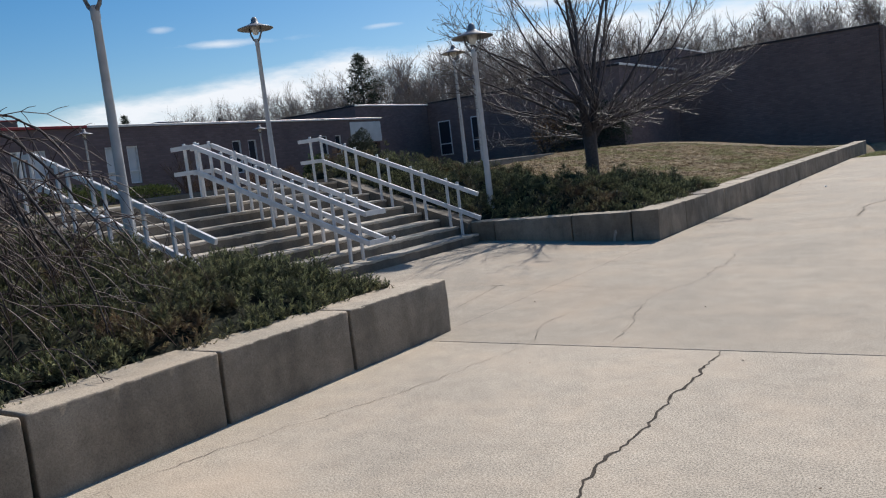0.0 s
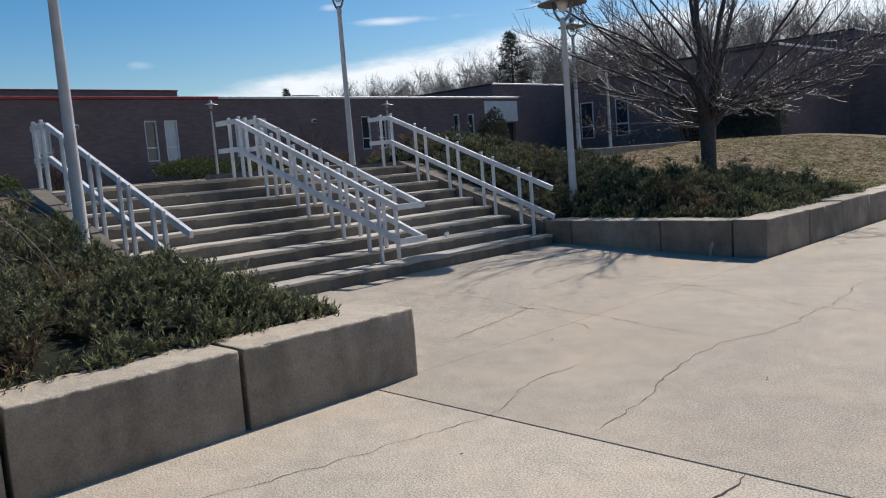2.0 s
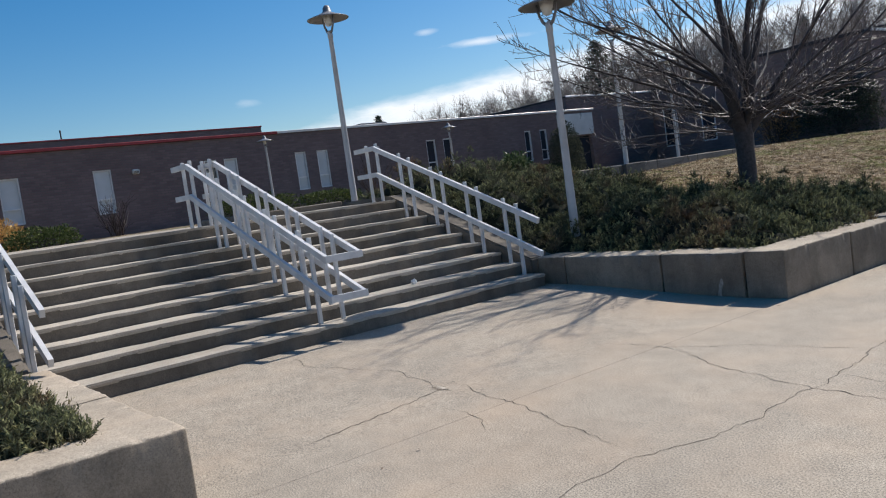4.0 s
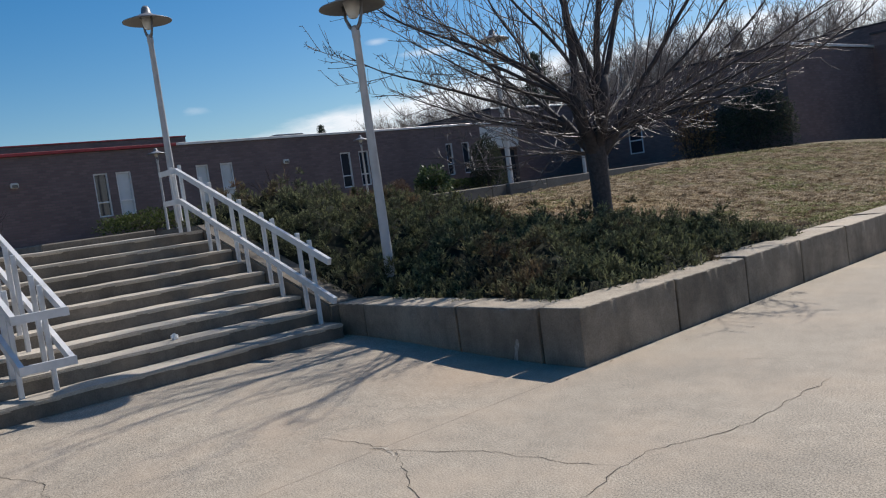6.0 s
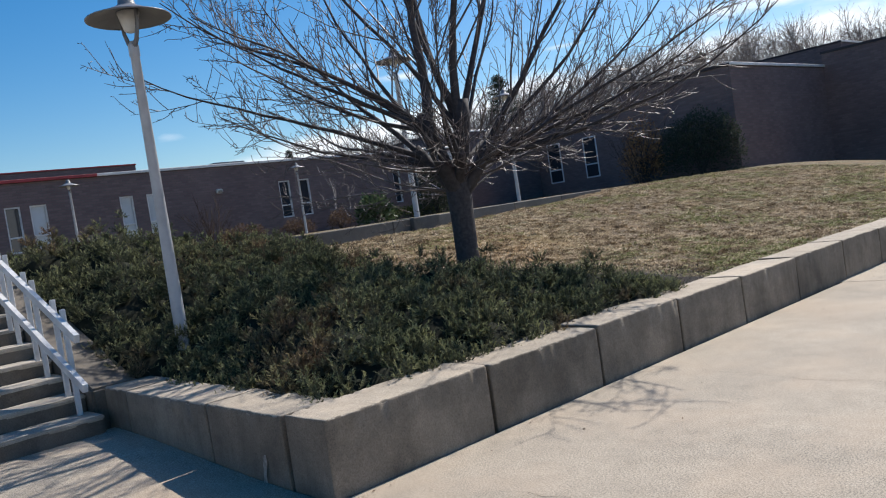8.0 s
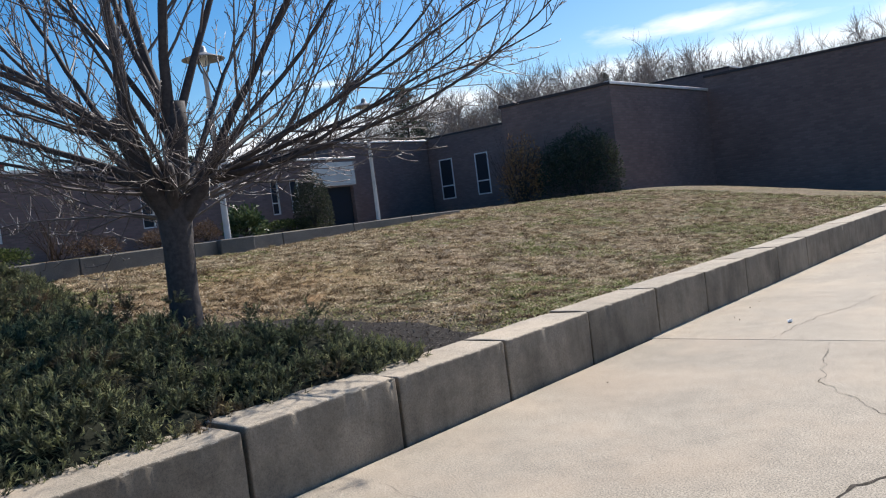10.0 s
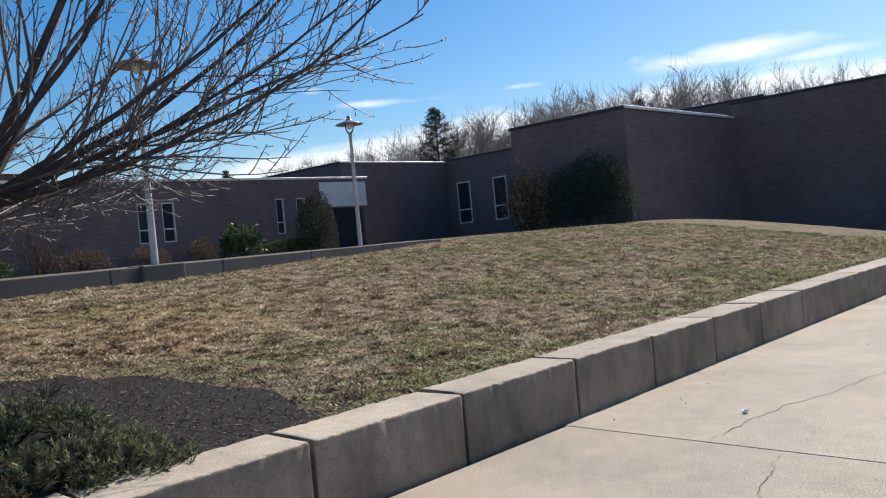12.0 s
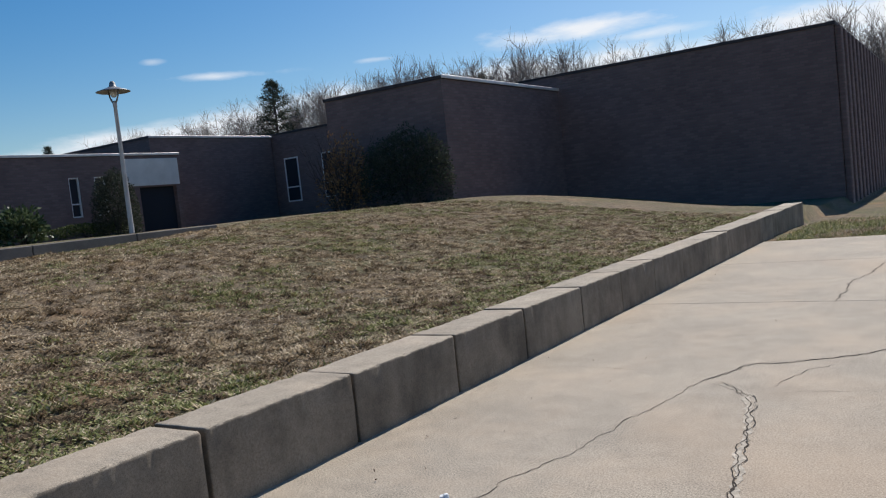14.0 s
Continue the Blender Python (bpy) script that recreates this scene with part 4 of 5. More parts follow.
# the weeping tree in the near bed
def weeping_tree():
    rng = random.Random(5)
    bx, by = -6.2, 2.15
    z = land(bx, by)
    root = tagged(empty("weeping_tree", (bx, by, z)), "small leafless weeping tree with arching twigs", "tree")
    wood, twigs = Soup(), Soup()
    wood.limb([Vector((0, 0, -0.1)), Vector((0.02, 0, 0.6)), Vector((0, 0.03, 1.2)), Vector((0.03, 0.02, 1.55))], [0.075, 0.06, 0.055, 0.06], 9)
    for i in range(74):
        az = i * 2.4 + rng.uniform(-0.4, 0.4)
        reach = rng.uniform(0.5, 1.85)
        out = Vector((math.cos(az), math.sin(az), 0))
        rise = rng.uniform(0.05, 0.5)
        drop = rng.uniform(0.9, 1.75)
        p0 = Vector((0.02, 0.02, rng.uniform(1.15, 1.55)))
        pts = []
        for k in range(11):
            t = k / 10
            pts.append(p0 + out * (reach * (1 - (1 - t) ** 1.7)) + Vector((0, 0, rise * math.sin(math.pi * min(1, t * 1.25)) - drop * max(0, t - 0.28) ** 1.5 * 1.25)) + rand_dir(rng) * 0.025)
        r = rng.uniform(0.009, 0.02)
        (wood if r > 0.016 else twigs).limb(pts, [r * (1 - 0.75 * k / 10) for k in range(11)], 5)
        for j in range(13):
            k = rng.randrange(2, 10)
            q = pts[k].lerp(pts[k + 1], rng.random()) if k < 10 else pts[10]
            d = (out * rng.uniform(-0.1, 0.8) + rand_dir(rng) * 0.6 + Vector((0, 0, rng.uniform(-0.4, 0.3)))).normalized()
            ln = rng.uniform(0.35, 1.15)
            p2 = [q]
            for m in range(6):
                d = (d + Vector((0, 0, -0.30)) + rand_dir(rng) * 0.14).normalized()
                p2.append(p2[-1] + d * ln / 6)
            twigs.limb(p2, [0.0055 * (1 - 0.6 * m / 6) for m in range(7)], 3)
            for s in range(5):
                m = rng.randrange(1, 6)
                dd = spread(rng, (p2[m + 1] - p2[m]).normalized(), radians(rng.uniform(30, 70)))
                e = rng.uniform(0.03, 0.2)
                twigs.limb([p2[m], p2[m] + dd * e * 0.5, p2[m] + dd * e + Vector((0, 0, -0.02))], [0.003, 0.003, 0.002], 3)
    wood.done("trunk", M_BARK, root, True)
    twigs.done("crown", M_WEEP, root, True, "thin hanging red brown twigs")


weeping_tree()


# ---- juniper beds ----
def bed_edge(x):
    stops = [(-4.3, 16.05), (-5.2, 15.95), (-6.3, 15.5), (-6.9, 15.15), (-8.0, 15.2), (-9.5, 15.7), (-11.6, 16.1)]
    for (x0, y0), (x1, y1) in zip(stops, stops[1:]):
        if x1 <= x <= x0:
            return y0 + (y1 - y0) * (x - x0) / (x1 - x0) + 0.25 * noise.noise(Vector((x * 1.3, 0, 7)))
    return 15.0


def bush_height(x, y, right):
    if right:
        e = min(-4.40 - x, y - (11.86 if x > -7.4 else 11.62), bed_edge(x) - y, x + 11.6)
    else:
        e = min(-4.36 - x, 5.50 - y, y + 7.0, x + 9.8)
    if e <= 0:
        return 0.0
    h = (0.50 + 0.16 * smooth01(6.3, 8.6, -x) if right else 0.54) * (1 - math.exp(-e / 0.38))
    n = 0.5 * noise.noise(Vector((x * 0.9, y * 0.9, 1.3))) + 0.65 * noise.noise(Vector((x * 2.6, y * 2.6, 9.1)))
    d2 = noise.voronoi(Vector((x * 5.6, y * 5.6, 2.4)))[0][0]
    d1 = noise.voronoi(Vector((x * 2.1, y * 2.1, 0.4)))[0][0]
    return h * (1.0 + 0.55 * n) * (1.32 - 1.05 * min(1.0, d1 * 1.05) ** 1.7) * (1.16 - 0.6 * min(1.0, d2) ** 1.6) + 0.02


def juniper_bed(right, label):
    rng = random.Random(21 if right else 22)
    x0, x1, y0, y1 = (-11.6, -4.4, 11.62, 16.2) if right else (-9.8, -4.36, -7.0, 5.5)
    mound, st = Soup(), 0.14
    nx, ny = int((x1 - x0) / st) + 1, int((y1 - y0) / st) + 1
    idx = {}
    for j in range(ny):
        for i in range(nx):
            x, y = x0 + i * st, y0 + j * st
            h = bush_height(x, y, right)
            if h > 0.03:
                idx[i, j] = len(mound.v)
                mound.v.append(Vector((x, y, land(x, y) + h * 0.62 + 0.05 * noise.noise(Vector((x * 7, y * 7, 0))))))
    for (i, j) in list(idx):
        q = [(i, j), (i + 1, j), (i + 1, j + 1), (i, j + 1)]
        if all(k in idx for k in q):
            mound.f.append(tuple(idx[k] for k in q))
    root = tagged(empty("juniper_bed_" + ("right" if right else "left")), label, "juniper bed", kind="stuff")
    root.name = "juniper_bed"
    # added dark sheet under the sprays, standing in for shade between them
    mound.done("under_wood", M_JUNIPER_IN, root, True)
    old, tips = Soup(), Soup()
    count = 2700 if right else 3300
    for _ in range(count):
        x = x0 + (x1 - x0) * (rng.random() ** (0.8 if right else 0.6))
        y = rng.uniform(y0, y1) if right else y1 - (y1 - y0) * rng.random() ** 1.5
        h = bush_height(x, y, right)
        if h <= 0.05:
            continue
        core = Vector((x, y, land(x, y) + h * (0.62 + 0.28 * rng.random() ** 1.6)))
        cell = noise.voronoi(Vector((x * 2.1, y * 2.1, 0.4)))[1][0]
        lean = Vector((x * 2.1 - cell.x, y * 2.1 - cell.y, 0)) * 0.6
        size = rng.uniform(0.55, 1.1)
        for _ in range(rng.randint(8, 12)):
            az, elv = rng.uniform(0, 2 * math.pi), radians(rng.uniform(-5, 80))
            d = (Vector((math.cos(az) * math.cos(elv), math.sin(az) * math.cos(elv), math.sin(elv))) + lean).normalized()
            ln = size * rng.uniform(0.09, 0.17)
            p = core + d * 0.02
            axis_pts = [p]
            for k in range(4):
                d = (d + Vector((0, 0, 0.10)) + rand_dir(rng) * 0.10).normalized()
                axis_pts.append(axis_pts[-1] + d * ln / 4)
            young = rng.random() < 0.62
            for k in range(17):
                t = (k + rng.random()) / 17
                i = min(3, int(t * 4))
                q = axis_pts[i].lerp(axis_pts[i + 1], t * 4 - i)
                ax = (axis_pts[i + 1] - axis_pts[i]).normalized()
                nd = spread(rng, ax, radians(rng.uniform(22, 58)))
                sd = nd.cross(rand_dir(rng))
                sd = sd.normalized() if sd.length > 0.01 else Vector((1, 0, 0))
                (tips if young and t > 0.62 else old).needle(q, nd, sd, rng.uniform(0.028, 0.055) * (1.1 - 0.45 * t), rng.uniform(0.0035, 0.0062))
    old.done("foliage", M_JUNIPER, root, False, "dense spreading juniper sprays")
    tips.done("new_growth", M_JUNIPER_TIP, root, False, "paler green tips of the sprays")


juniper_bed(True, "dark green spreading juniper with bronze patches")
juniper_bed(False, "dark green spreading juniper behind the block wall")


# ---- mulch and grass ----
def mulch():
    me = Soup()
    c = Vector((-5.85, 15.95))
    rng = random.Random(3)
    rings, seg = 14, 56
    for r in range(rings + 1):
        for k in range(seg):
            a = 2 * math.pi * k / seg
            rad = (1.66 + 0.30 * noise.noise(Vector((math.cos(a) * 2, math.sin(a) * 2, 4))) + 0.2 * noise.noise(Vector((math.cos(a) * 9, math.sin(a) * 9, 4)))) * r / rings
            x, y = min(c.x + rad * math.cos(a) * 1.35, -4.45), c.y + rad * math.sin(a)
            me.v.append(Vector((x, y, land(x, y) + 0.022 - 0.05 * (r / rings) ** 6)))
    for r in range(rings):
        for k in range(seg):
            a, b = r * seg + k, r * seg + (k + 1) % seg
            me.f.append((a, b, b + seg, a + seg))
    ob = me.done("mulch_bed", M_MULCH, None, True)
    tagged(ob, "dark bark mulch round the tree and juniper", "mulch", kind="structure")
    ch = Soup()
    for _ in range(11000):
        a, rr = rng.uniform(0, 2 * math.pi), 1.9 * math.sqrt(rng.random())
        x, y = c.x + rr * math.cos(a) * 1.35, c.y + rr * math.sin(a)
        if x > -4.5:
            continue
        d = rand_dir(rng)
        d.z = abs(d.z) * 0.35
        ch.leaf(Vector((x, y, land(x, y) + 0.024)), d.normalized(), Vector((-d.y, d.x, rng.uniform(-0.4, 0.4))).normalized(), rng.uniform(0.02, 0.055), rng.uniform(0.003, 0.009))
    tagged(ch.done("mulch_chips", M_CHIP), "loose bark chips and dead leaves on mulch", "mulch", kind="stuff")


mulch()


def grass():
    rng = random.Random(8)
    straw, green, pale, brown = Soup(), Soup(), Soup(), Soup()
    for _ in range(250000):
        y = 14.6 + 21 * rng.random() ** 1.2
        x = wall_x(y) - 0.40 - 10.5 * rng.random() ** 1.3
        if (x + 5.85) ** 2 / 1.8 + (y - 15.95) ** 2 < 2.65 * rng.uniform(0.65, 1.2) or y < bed_edge(x) and x > -11.6:
            continue
        if curb_side(x, y) > -0.2:
            continue
        z = land(x, y)
        pn = noise.noise(Vector((x * 0.55, y * 0.55, 5))) + 0.5 * noise.noise(Vector((x * 2.1, y * 2.1, 6)))
        s = green if pn + rng.uniform(-0.2, 0.2) + 0.42 * (1 - smooth01(0.4, 2.2, wall_x(y) - x)) - 0.25 * smooth01(3.0, 4.5, wall_x(y) - x) * (1 - smooth01(20.0, 23.0, y)) + 0.15 * smooth01(24, 32, y) > 0.14 else straw
        if noise.noise(Vector((x * 4.5, y * 4.5, 11))) + 0.6 * noise.noise(Vector((x * 1.4, y * 1.4, 12))) < -0.22 and rng.random() < 0.8:
            continue
        tone = 0.5 * noise.noise(Vector((x * 2.4, y * 2.4, 21))) + 0.9 * noise.noise(Vector((x * 8.0, y * 6.0, 22))) + rng.uniform(-0.14, 0.14)
        if tone > 0.12:
            s = pale if s is straw or rng.random() < 0.35 else s
        elif tone < -0.15:
            s = brown
        thick = 0.5 + 1.5 * abs(noise.noise(Vector((x * 3.2, y * 3.2, 2))))
        for k in range(3):
            a = rng.uniform(0, 2 * math.pi)
            el = radians(rng.uniform(3, 32) + 12 * min(1.0, thick - 0.5))
            d = Vector((math.cos(a) * math.cos(el), math.sin(a) * math.cos(el), math.sin(el)))
            sd = Vector((-math.sin(a), math.cos(a), 0))
            s.leaf(Vector((x + rng.uniform(-0.03, 0.03), y + rng.uniform(-0.03, 0.03), z)), d, sd, rng.uniform(0.035, 0.08) * thick, rng.uniform(0.004, 0.0105))
    for _ in range(9000):
        x, y = rng.uniform(-4.0, 3.0), PAVE_END + 0.05 + 5.5 * rng.random() ** 1.4
        s = green if noise.noise(Vector((x * 0.9, y * 0.9, 5))) + rng.uniform(-0.2, 0.2) > -0.1 else straw
        for k in range(3):
            a, el = rng.uniform(0, 2 * math.pi), radians(rng.uniform(5, 50))
            d = Vector((math.cos(a) * math.cos(el), math.sin(a) * math.cos(el), math.sin(el)))
            s.leaf(Vector((x, y, land(x, y))), d, Vector((-math.sin(a), math.cos(a), 0)), rng.uniform(0.06, 0.15), rng.uniform(0.004, 0.01))
    tagged(pale.done("bleached_grass_blades", M_BLADE_P), "bleached pale tufts of dormant grass", "grass", kind="stuff")
    tagged(brown.done("brown_grass_blades", M_BLADE_B), "matted dark brown dead grass", "grass", kind="stuff")
    tagged(straw.done("dry_grass_blades", M_BLADE), "straw coloured dormant grass blades", "grass", kind="stuff")
    tagged(green.done("green_grass_blades", M_BLADE_G), "sparse dull green grass blades", "grass", kind="stuff")


grass()


# ---- shrubs along the building ----
def leafy(name, at, radii, material, count, leaf, label, lumpy=0.25, power=0.55, group=""):
    """A shrub: an inner dark body of twigs with many leaves on an uneven outline."""
    rng = random.Random(int(abs(at[0] * 31 + at[1] * 17)))
    root = tagged(empty(name, at), label, "shrub", group)
    s, tw = Soup(), Soup()
    for _ in range(count):
        d = rand_dir(rng)
        d.z = abs(d.z) if rng.random() < 0.9 else d.z * 0.3
        k = 1 + lumpy * noise.noise(d * 2.3 + Vector(at)) + 0.5 * lumpy * noise.noise(d * 6 + Vector(at))
        r = rng.random() ** 0.25 * k
        p = Vector((d.x * radii[0] * r, d.y * radii[1] * r, (max(0, d.z) ** power) * radii[2] * r + 0.02))
        nd = (d + rand_dir(rng) * 0.8).normalized()
        sd = nd.cross(rand_dir(rng))
        s.leaf(p, nd, sd.normalized() if sd.length > 0.01 else Vector((1, 0, 0)), leaf * rng.uniform(0.7, 1.4), leaf * rng.uniform(0.2, 0.34))
    for _ in range(14):
        d = rand_dir(rng)
        d.z = abs(d.z)
        tw.limb([Vector((0, 0, -0.1)), Vector((d.x * radii[0] * 0.3, d.y * radii[1] * 0.3, radii[2] * 0.4)), Vector((d.x * radii[0] * 0.7, d.y * radii[1] * 0.7, radii[2] * 0.75 * max(0.3, d.z)))], [0.03, 0.02, 0.008], 4)
    s.done("foliage", material, root)
    tw.done("wood", M_BARK, root)
    return root


def twiggy(name, at, h, w, count, material, label, seed):
    rng = random.Random(seed)
    root = tagged(empty(name, at), label, "shrub")
    s = Soup()
    for _ in range(count):
        a = rng.uniform(0, 2 * math.pi)
        tilt = radians(rng.uniform(3, 38))
        d = Vector((math.sin(tilt) * math.cos(a), math.sin(tilt) * math.sin(a), math.cos(tilt)))
        p = Vector((rng.uniform(-w, w) * 0.35, rng.uniform(-w, w) * 0.35, -0.05))
        pts = bend_path(rng, p, d, h * rng.uniform(0.6, 1.05), 6, 0.1, 0.1)
        s.limb(pts, [0.016 * (1 - 0.7 * k / 6) for k in range(7)], 3)
        for _ in range(7):
            k = rng.randrange(1, 6)
            q = bend_path(rng, pts[k], spread(rng, (pts[k + 1] - pts[k]).normalized(), radians(rng.uniform(20, 50))), rng.uniform(0.2, 0.6), 3, 0.2, 0.15)
            s.limb(q, [0.008, 0.007, 0.006, 0.004], 3)
    s.done("wood", material, root)
    return root


def at(x, y, dz=0.0):
    return (x, y, land(x, y) + dz)


leafy("yew_cone", at(-30.6, 36.9), (0.95, 0.95, 2.7), M_YEW, 7000, 0.1, "tall clipped dark green conical yew", 0.08, 0.8)
leafy("rhododendron", at(-30.0, 32.5), (0.85, 0.9, 1.25), M_RHODO, 1400, 0.2, "glossy broad leaved evergreen shrub", 0.25)
leafy("low_hedge", at(-31.4, 36.2), (0.6, 1.9, 0.62), M_HEDGE, 3000, 0.09, "low green hedge along the brick wall", 0.15, 0.35)
leafy("dry_shrub", at(-31.2, 31.3), (0.6, 0.6, 0.85), M_DRY, 1500, 0.08, "rounded dry brown shrub")
leafy("dry_shrub", at(-31.4, 29.1), (0.5, 0.9, 0.7), M_DRY, 1500, 0.08, "low dry brown shrub by the wall")
leafy("dry_shrub", at(-31.6, 26.5), (0.5, 1.2, 0.75), M_DRY, 1800, 0.08, "low dry brown hedge by the wall")
leafy("low_hedge", at(-31.2, 18.8), (0.8, 1.9, 0.85), M_HEDGE, 3400, 0.1, "low green hedge in front of windows", 0.2, 0.4)
leafy("low_hedge", at(-31.0, 22.3), (0.7, 1.6, 0.7), M_HEDGE, 2600, 0.1, "low green hedge in front of windows", 0.2, 0.4)
leafy("ochre_shrub", at(-31.0, 8.9), (0.9, 1.2, 1.15), M_YELLOW, 1900, 0.13, "ochre winter shrub by the brick wall", 0.25)
leafy("low_hedge", at(-30.1, 10.4), (0.8, 1.3, 0.72), M_HEDGE, 2400, 0.1, "low green shrub beside the ochre one", 0.2)
leafy("low_hedge", at(-30.5, 4.9), (0.8, 2.4, 0.75), M_HEDGE, 3000, 0.1, "low green hedge along the brick wall", 0.2, 0.4)
leafy("big_yew", at(-16.1, 37.55), (1.75, 0.85, 2.35), M_YEW, 10000, 0.085, "large dark rounded yew against the wall", 0.14, 0.5)
leafy("ochre_shrub", at(-18.5, 37.4), (1.0, 0.7, 2.3), M_OCHRE, 2600, 0.10, "sparse tawny leaved tall shrub", 0.4)
twiggy("bare_shrub", at(-18.7, 37.4), 2.9, 0.9, 40, M_WEEP, "tall bare twiggy shrub by the corner", 2)
twiggy("bare_shrub", at(-31.3, 13.2), 1.5, 0.7, 26, M_WEEP, "small bare twiggy shrub by the wall", 3)
twiggy("bare_shrub", at(-31.6, 25.0), 2.3, 0.6, 22, M_DRY, "bare climbing shrub against brick", 4)


# ---- far woods ----
def far_tree(seed, h):
    rng = random.Random(seed)
    root = tagged(empty("woodland_tree"), "tall leafless tree behind the school", "tree", "bare woodland trees")
    wood, twigs = Soup(), Soup()
    trunk = bend_path(rng, Vector((0, 0, -1)), Vector((0, 0, 1)), h * 0.72, 7, 0.2, 0.06)
    wood.limb(trunk, [0.15 * (1 - 0.75 * k / 7) for k in range(8)], 5)
    for j in range(15):
        t = 0.28 + 0.72 * (j + rng.random()) / 15
        i = min(6, int(t * 7))
        q = trunk[i].lerp(trunk[i + 1], t * 7 - i)
        d = spread(rng, Vector((0, 0, 1)), radians(rng.uniform(24, 62)))
        l1 = h * rng.uniform(0.22, 0.40) * (1.2 - 0.55 * t)
        p1 = bend_path(rng, q, d, l1, 6, 0.42, 0.09)
        wood.limb(p1, [0.055 * (1 - 0.7 * k / 6) for k in range(7)], 3)
        for m in range(11):
            k = rng.randrange(1, 6)
            q1 = p1[k].lerp(p1[k + 1], rng.random())
            d1 = spread(rng, (p1[k + 1] - p1[k]).normalized(), radians(rng.uniform(28, 65)))
            p2 = bend_path(rng, q1, d1, l1 * rng.uniform(0.25, 0.5), 3, 0.35, 0.09)
            twigs.limb(p2, [0.022, 0.019, 0.015, 0.01], 3)
            for s in range(4):
                k2 = rng.randrange(0, 3)
                d2 = spread(rng, (p2[k2 + 1] - p2[k2]).normalized(), radians(rng.uniform(20, 50)))
                e = rng.uniform(0.5, 1.3)
                b = p2[k2].lerp(p2[k2 + 1], rng.random())
                twigs.limb([b, b + d2 * e * 0.5, b + d2 * e + Vector((0, 0, 0.12))], [0.012, 0.010, 0.007], 3)
    wood.done("trunk", M_FARWOOD, root)
    twigs.done("crown", M_FARWOOD, root)
    return root


def woods():
    rng = random.Random(40)
    proto = [far_tree(s, h) for s, h in ((1, 15.0), (2, 16.5), (3, 14.0), (4, 17.0))]
    # bearing, distance, height of the tops in degrees
    stops = [(-4, 120, 8.9), (8, 112, 8.9), (18, 106, 8.8), (26, 100, 9.7), (34, 104, 9.2), (40, 110, 8.5), (44, 114, 7.3), (52, 140, 6.2), (58, 200, 5.2), (66, 330, 4.6)]
    tall = [max(v.co.z for c in p.children for v in c.data.vertices) for p in proto]
    used = [False] * 4
    az = -3.0
    while az < 60:
        for (a0, r0, k0), (a1, r1, k1) in zip(stops, stops[1:]):
            if a0 <= az <= a1:
                f = (az - a0) / (a1 - a0)
                r, k = r0 + f * (r1 - r0), k0 + f * (k1 - k0)
        for row in range(2 if az > 31 or rng.random() < 0.35 else 1):
            rr = r + row * 9 + rng.uniform(-5, 6)
            a = radians(az + rng.uniform(-0.5, 0.5))
            i = rng.randrange(4)
            s = (rr * math.tan(radians(k)) + 0.5) / tall[i] * rng.uniform(0.84, 1.06)
            m = pose(-rr * math.sin(a), 10 + rr * math.cos(a), 0.5 if row == 0 else 1.5, 0, 0, rng.uniform(0, 360))
            ob = proto[i]
            if used[i]:
                ob = copy_thing(proto[i], m)
            else:
                ob.matrix_basis = m
                used[i] = True
            ob.scale = (s, s, s)
        az += rng.uniform(0.42, 0.75)


woods()


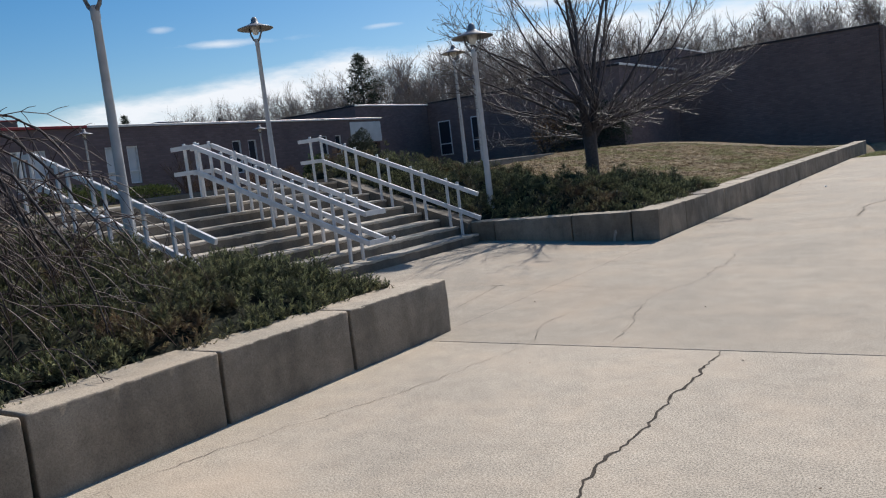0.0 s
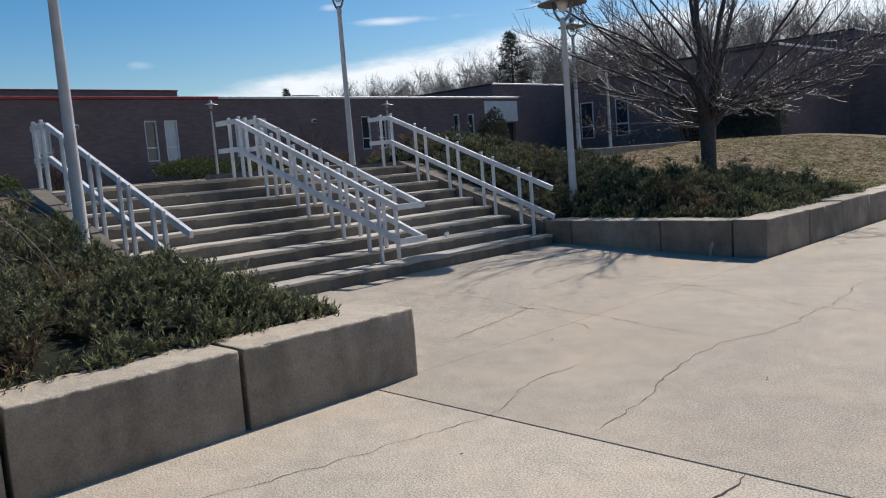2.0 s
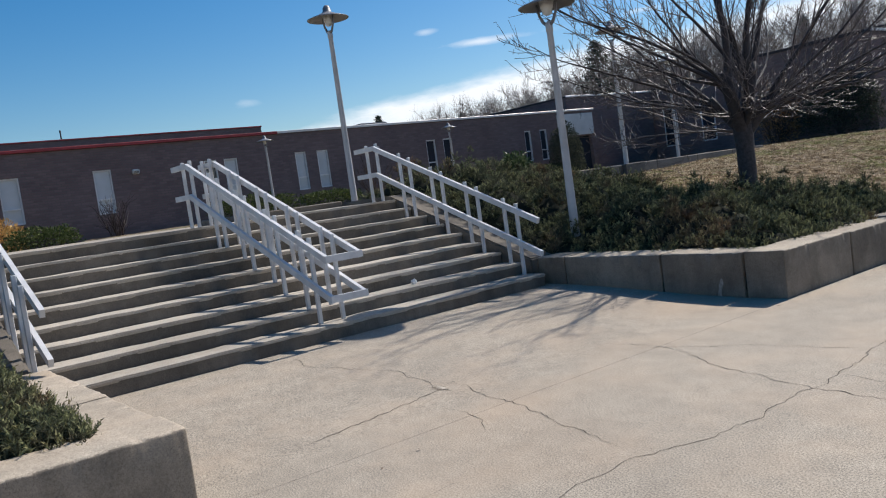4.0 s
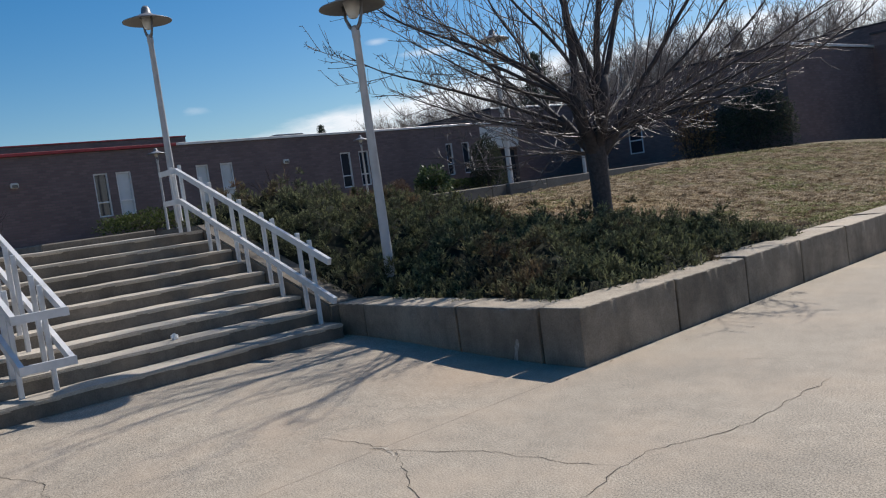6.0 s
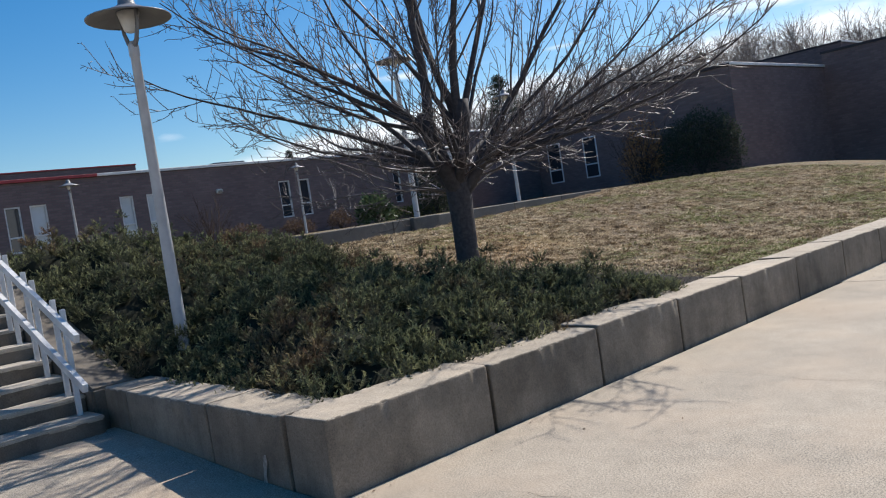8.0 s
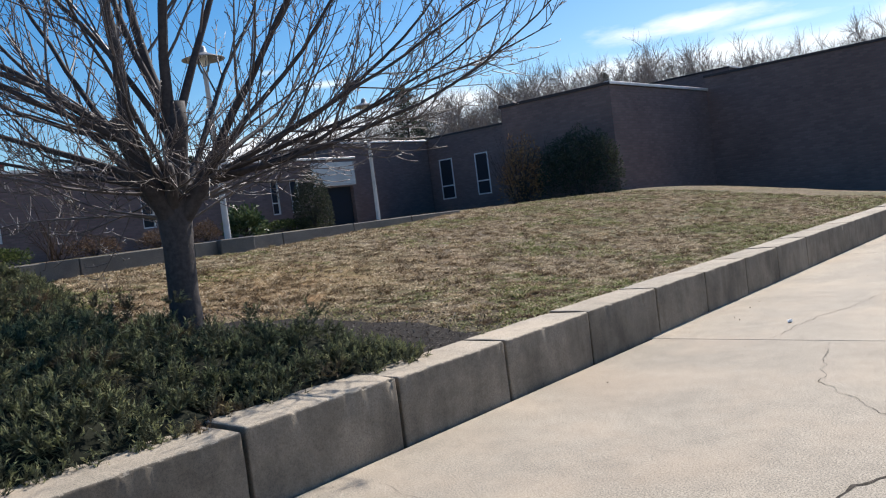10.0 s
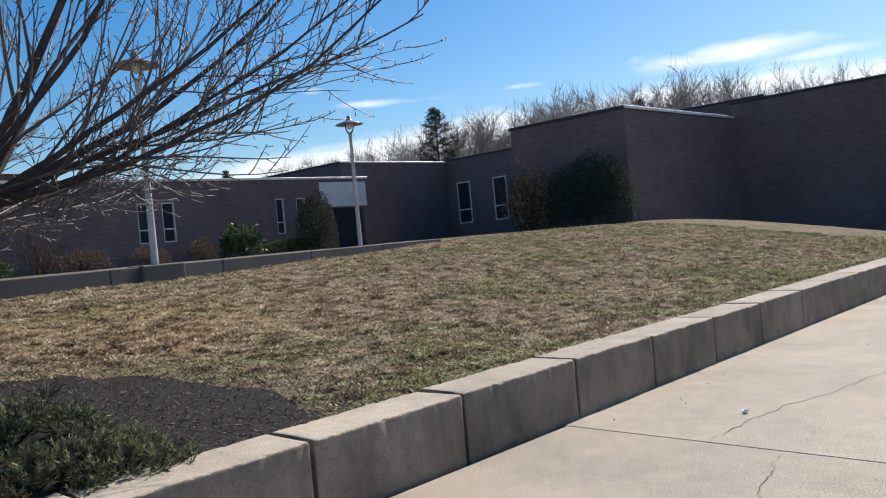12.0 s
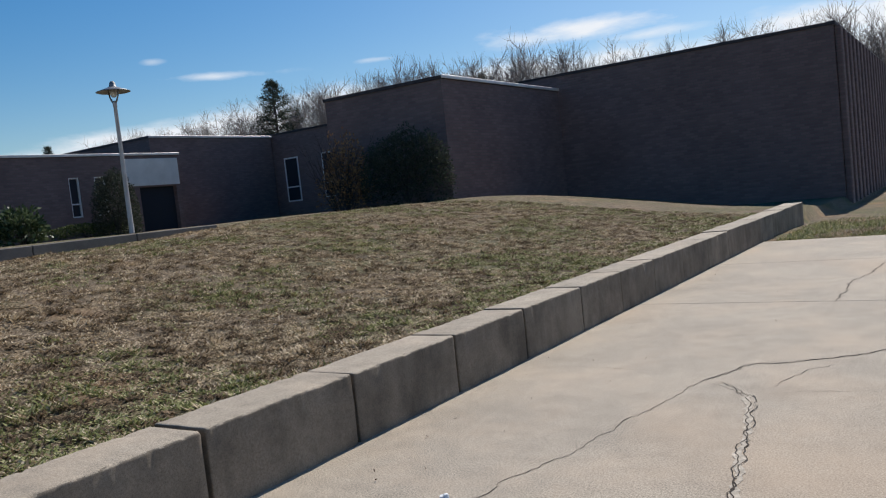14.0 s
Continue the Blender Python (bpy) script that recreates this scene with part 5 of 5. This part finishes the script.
def pine(x, y, h, w, seed):
    rng = random.Random(seed)
    root = tagged(empty("pine_tree", (x, y, 0.5)), "dark green pine among the bare trees", "tree", "dark pines")
    wood, leaf = Soup(), Soup()
    wood.limb([Vector((0, 0, -1)), Vector((0.1, 0, h * 0.5)), Vector((0, 0.1, h))], [0.3, 0.2, 0.04], 6)
    for j in range(110):
        t = 0.24 + 0.76 * (j + rng.random()) / 110
        a = j * 2.4 + rng.uniform(-0.4, 0.4)
        reach = w * (1.04 - t) ** 0.75 * rng.uniform(0.55, 1.0)
        b = Vector((math.cos(a) * reach, math.sin(a) * reach, t * h + rng.uniform(-0.1, 0.35)))
        q = Vector((0, 0, t * h - 0.2))
        wood.limb([q, q.lerp(b, 0.5), b], [0.06, 0.045, 0.02], 3)
        for _ in range(90):
            c = q.lerp(b, rng.uniform(0.3, 1.05)) + rand_dir(rng) * rng.uniform(0.05, 0.55)
            d = (rand_dir(rng) + Vector((0, 0, 0.5))).normalized()
            sd = d.cross(rand_dir(rng))
            leaf.leaf(c, d, sd.normalized() if sd.length > 0.01 else Vector((1, 0, 0)), rng.uniform(0.22, 0.45), rng.uniform(0.03, 0.06))
    wood.done("trunk", M_BARK, root)
    leaf.done("crown", M_PINE, root)


def at_az(az, r):
    return -r * math.sin(radians(az)), 14 + r * math.cos(radians(az))


pine(*at_az(43.8, 108), 18.0, 8.6, 1)
pine(*at_az(39.5, 130), 15.0, 4.6, 2)
pine(*at_az(53.0, 150), 14.5, 4.2, 3)
pine(*at_az(29.5, 118), 17.6, 4.6, 4)
pine(*at_az(58.5, 190), 20.3, 6.5, 5)


# ---- small things ----
def litter():
    rng = random.Random(9)
    bm = bmesh.new()
    bmesh.ops.create_icosphere(bm, subdivisions=2, radius=0.045)
    for v in bm.verts:
        v.co *= 0.75 + 0.5 * noise.noise(v.co * 40)
    ob = tagged(finish("paper_scrap", bm, M_LITTER), "crumpled white paper scrap on a step", "litter")
    ob.location = (-7.8, 9.92, step_top(-7.75) + 0.035)
    bm = bmesh.new()
    bmesh.ops.create_icosphere(bm, subdivisions=2, radius=0.03)
    for v in bm.verts:
        v.co *= 0.8 + 0.6 * noise.noise(v.co * 50 + Vector((3, 1, 0)))
        v.co.z *= 0.7
    ob = tagged(finish("loose_stone", bm, M_LITTER), "small pale lump of broken concrete on the slab", "stone")
    ob.location = (-3.10, 19.56, 0.014)
    bits = Soup()
    for _ in range(110):
        x, y = rng.uniform(-4.0, 0.5), rng.uniform(0.5, 28)
        if rng.random() < 0.35:
            x, y = -4.05 + abs(rng.gauss(0, 0.25)), rng.uniform(11, 30)
        d = rand_dir(rng)
        d.z = abs(d.z) * 0.3
        bits.leaf(Vector((x, y, 0.004)), d.normalized(), Vector((-d.y, d.x, 0.2)).normalized(), rng.uniform(0.012, 0.035), rng.uniform(0.003, 0.009))
    tagged(bits.done("leaf_litter", M_DRY), "scattered dead leaf bits on the concrete", "litter", kind="stuff")


litter()
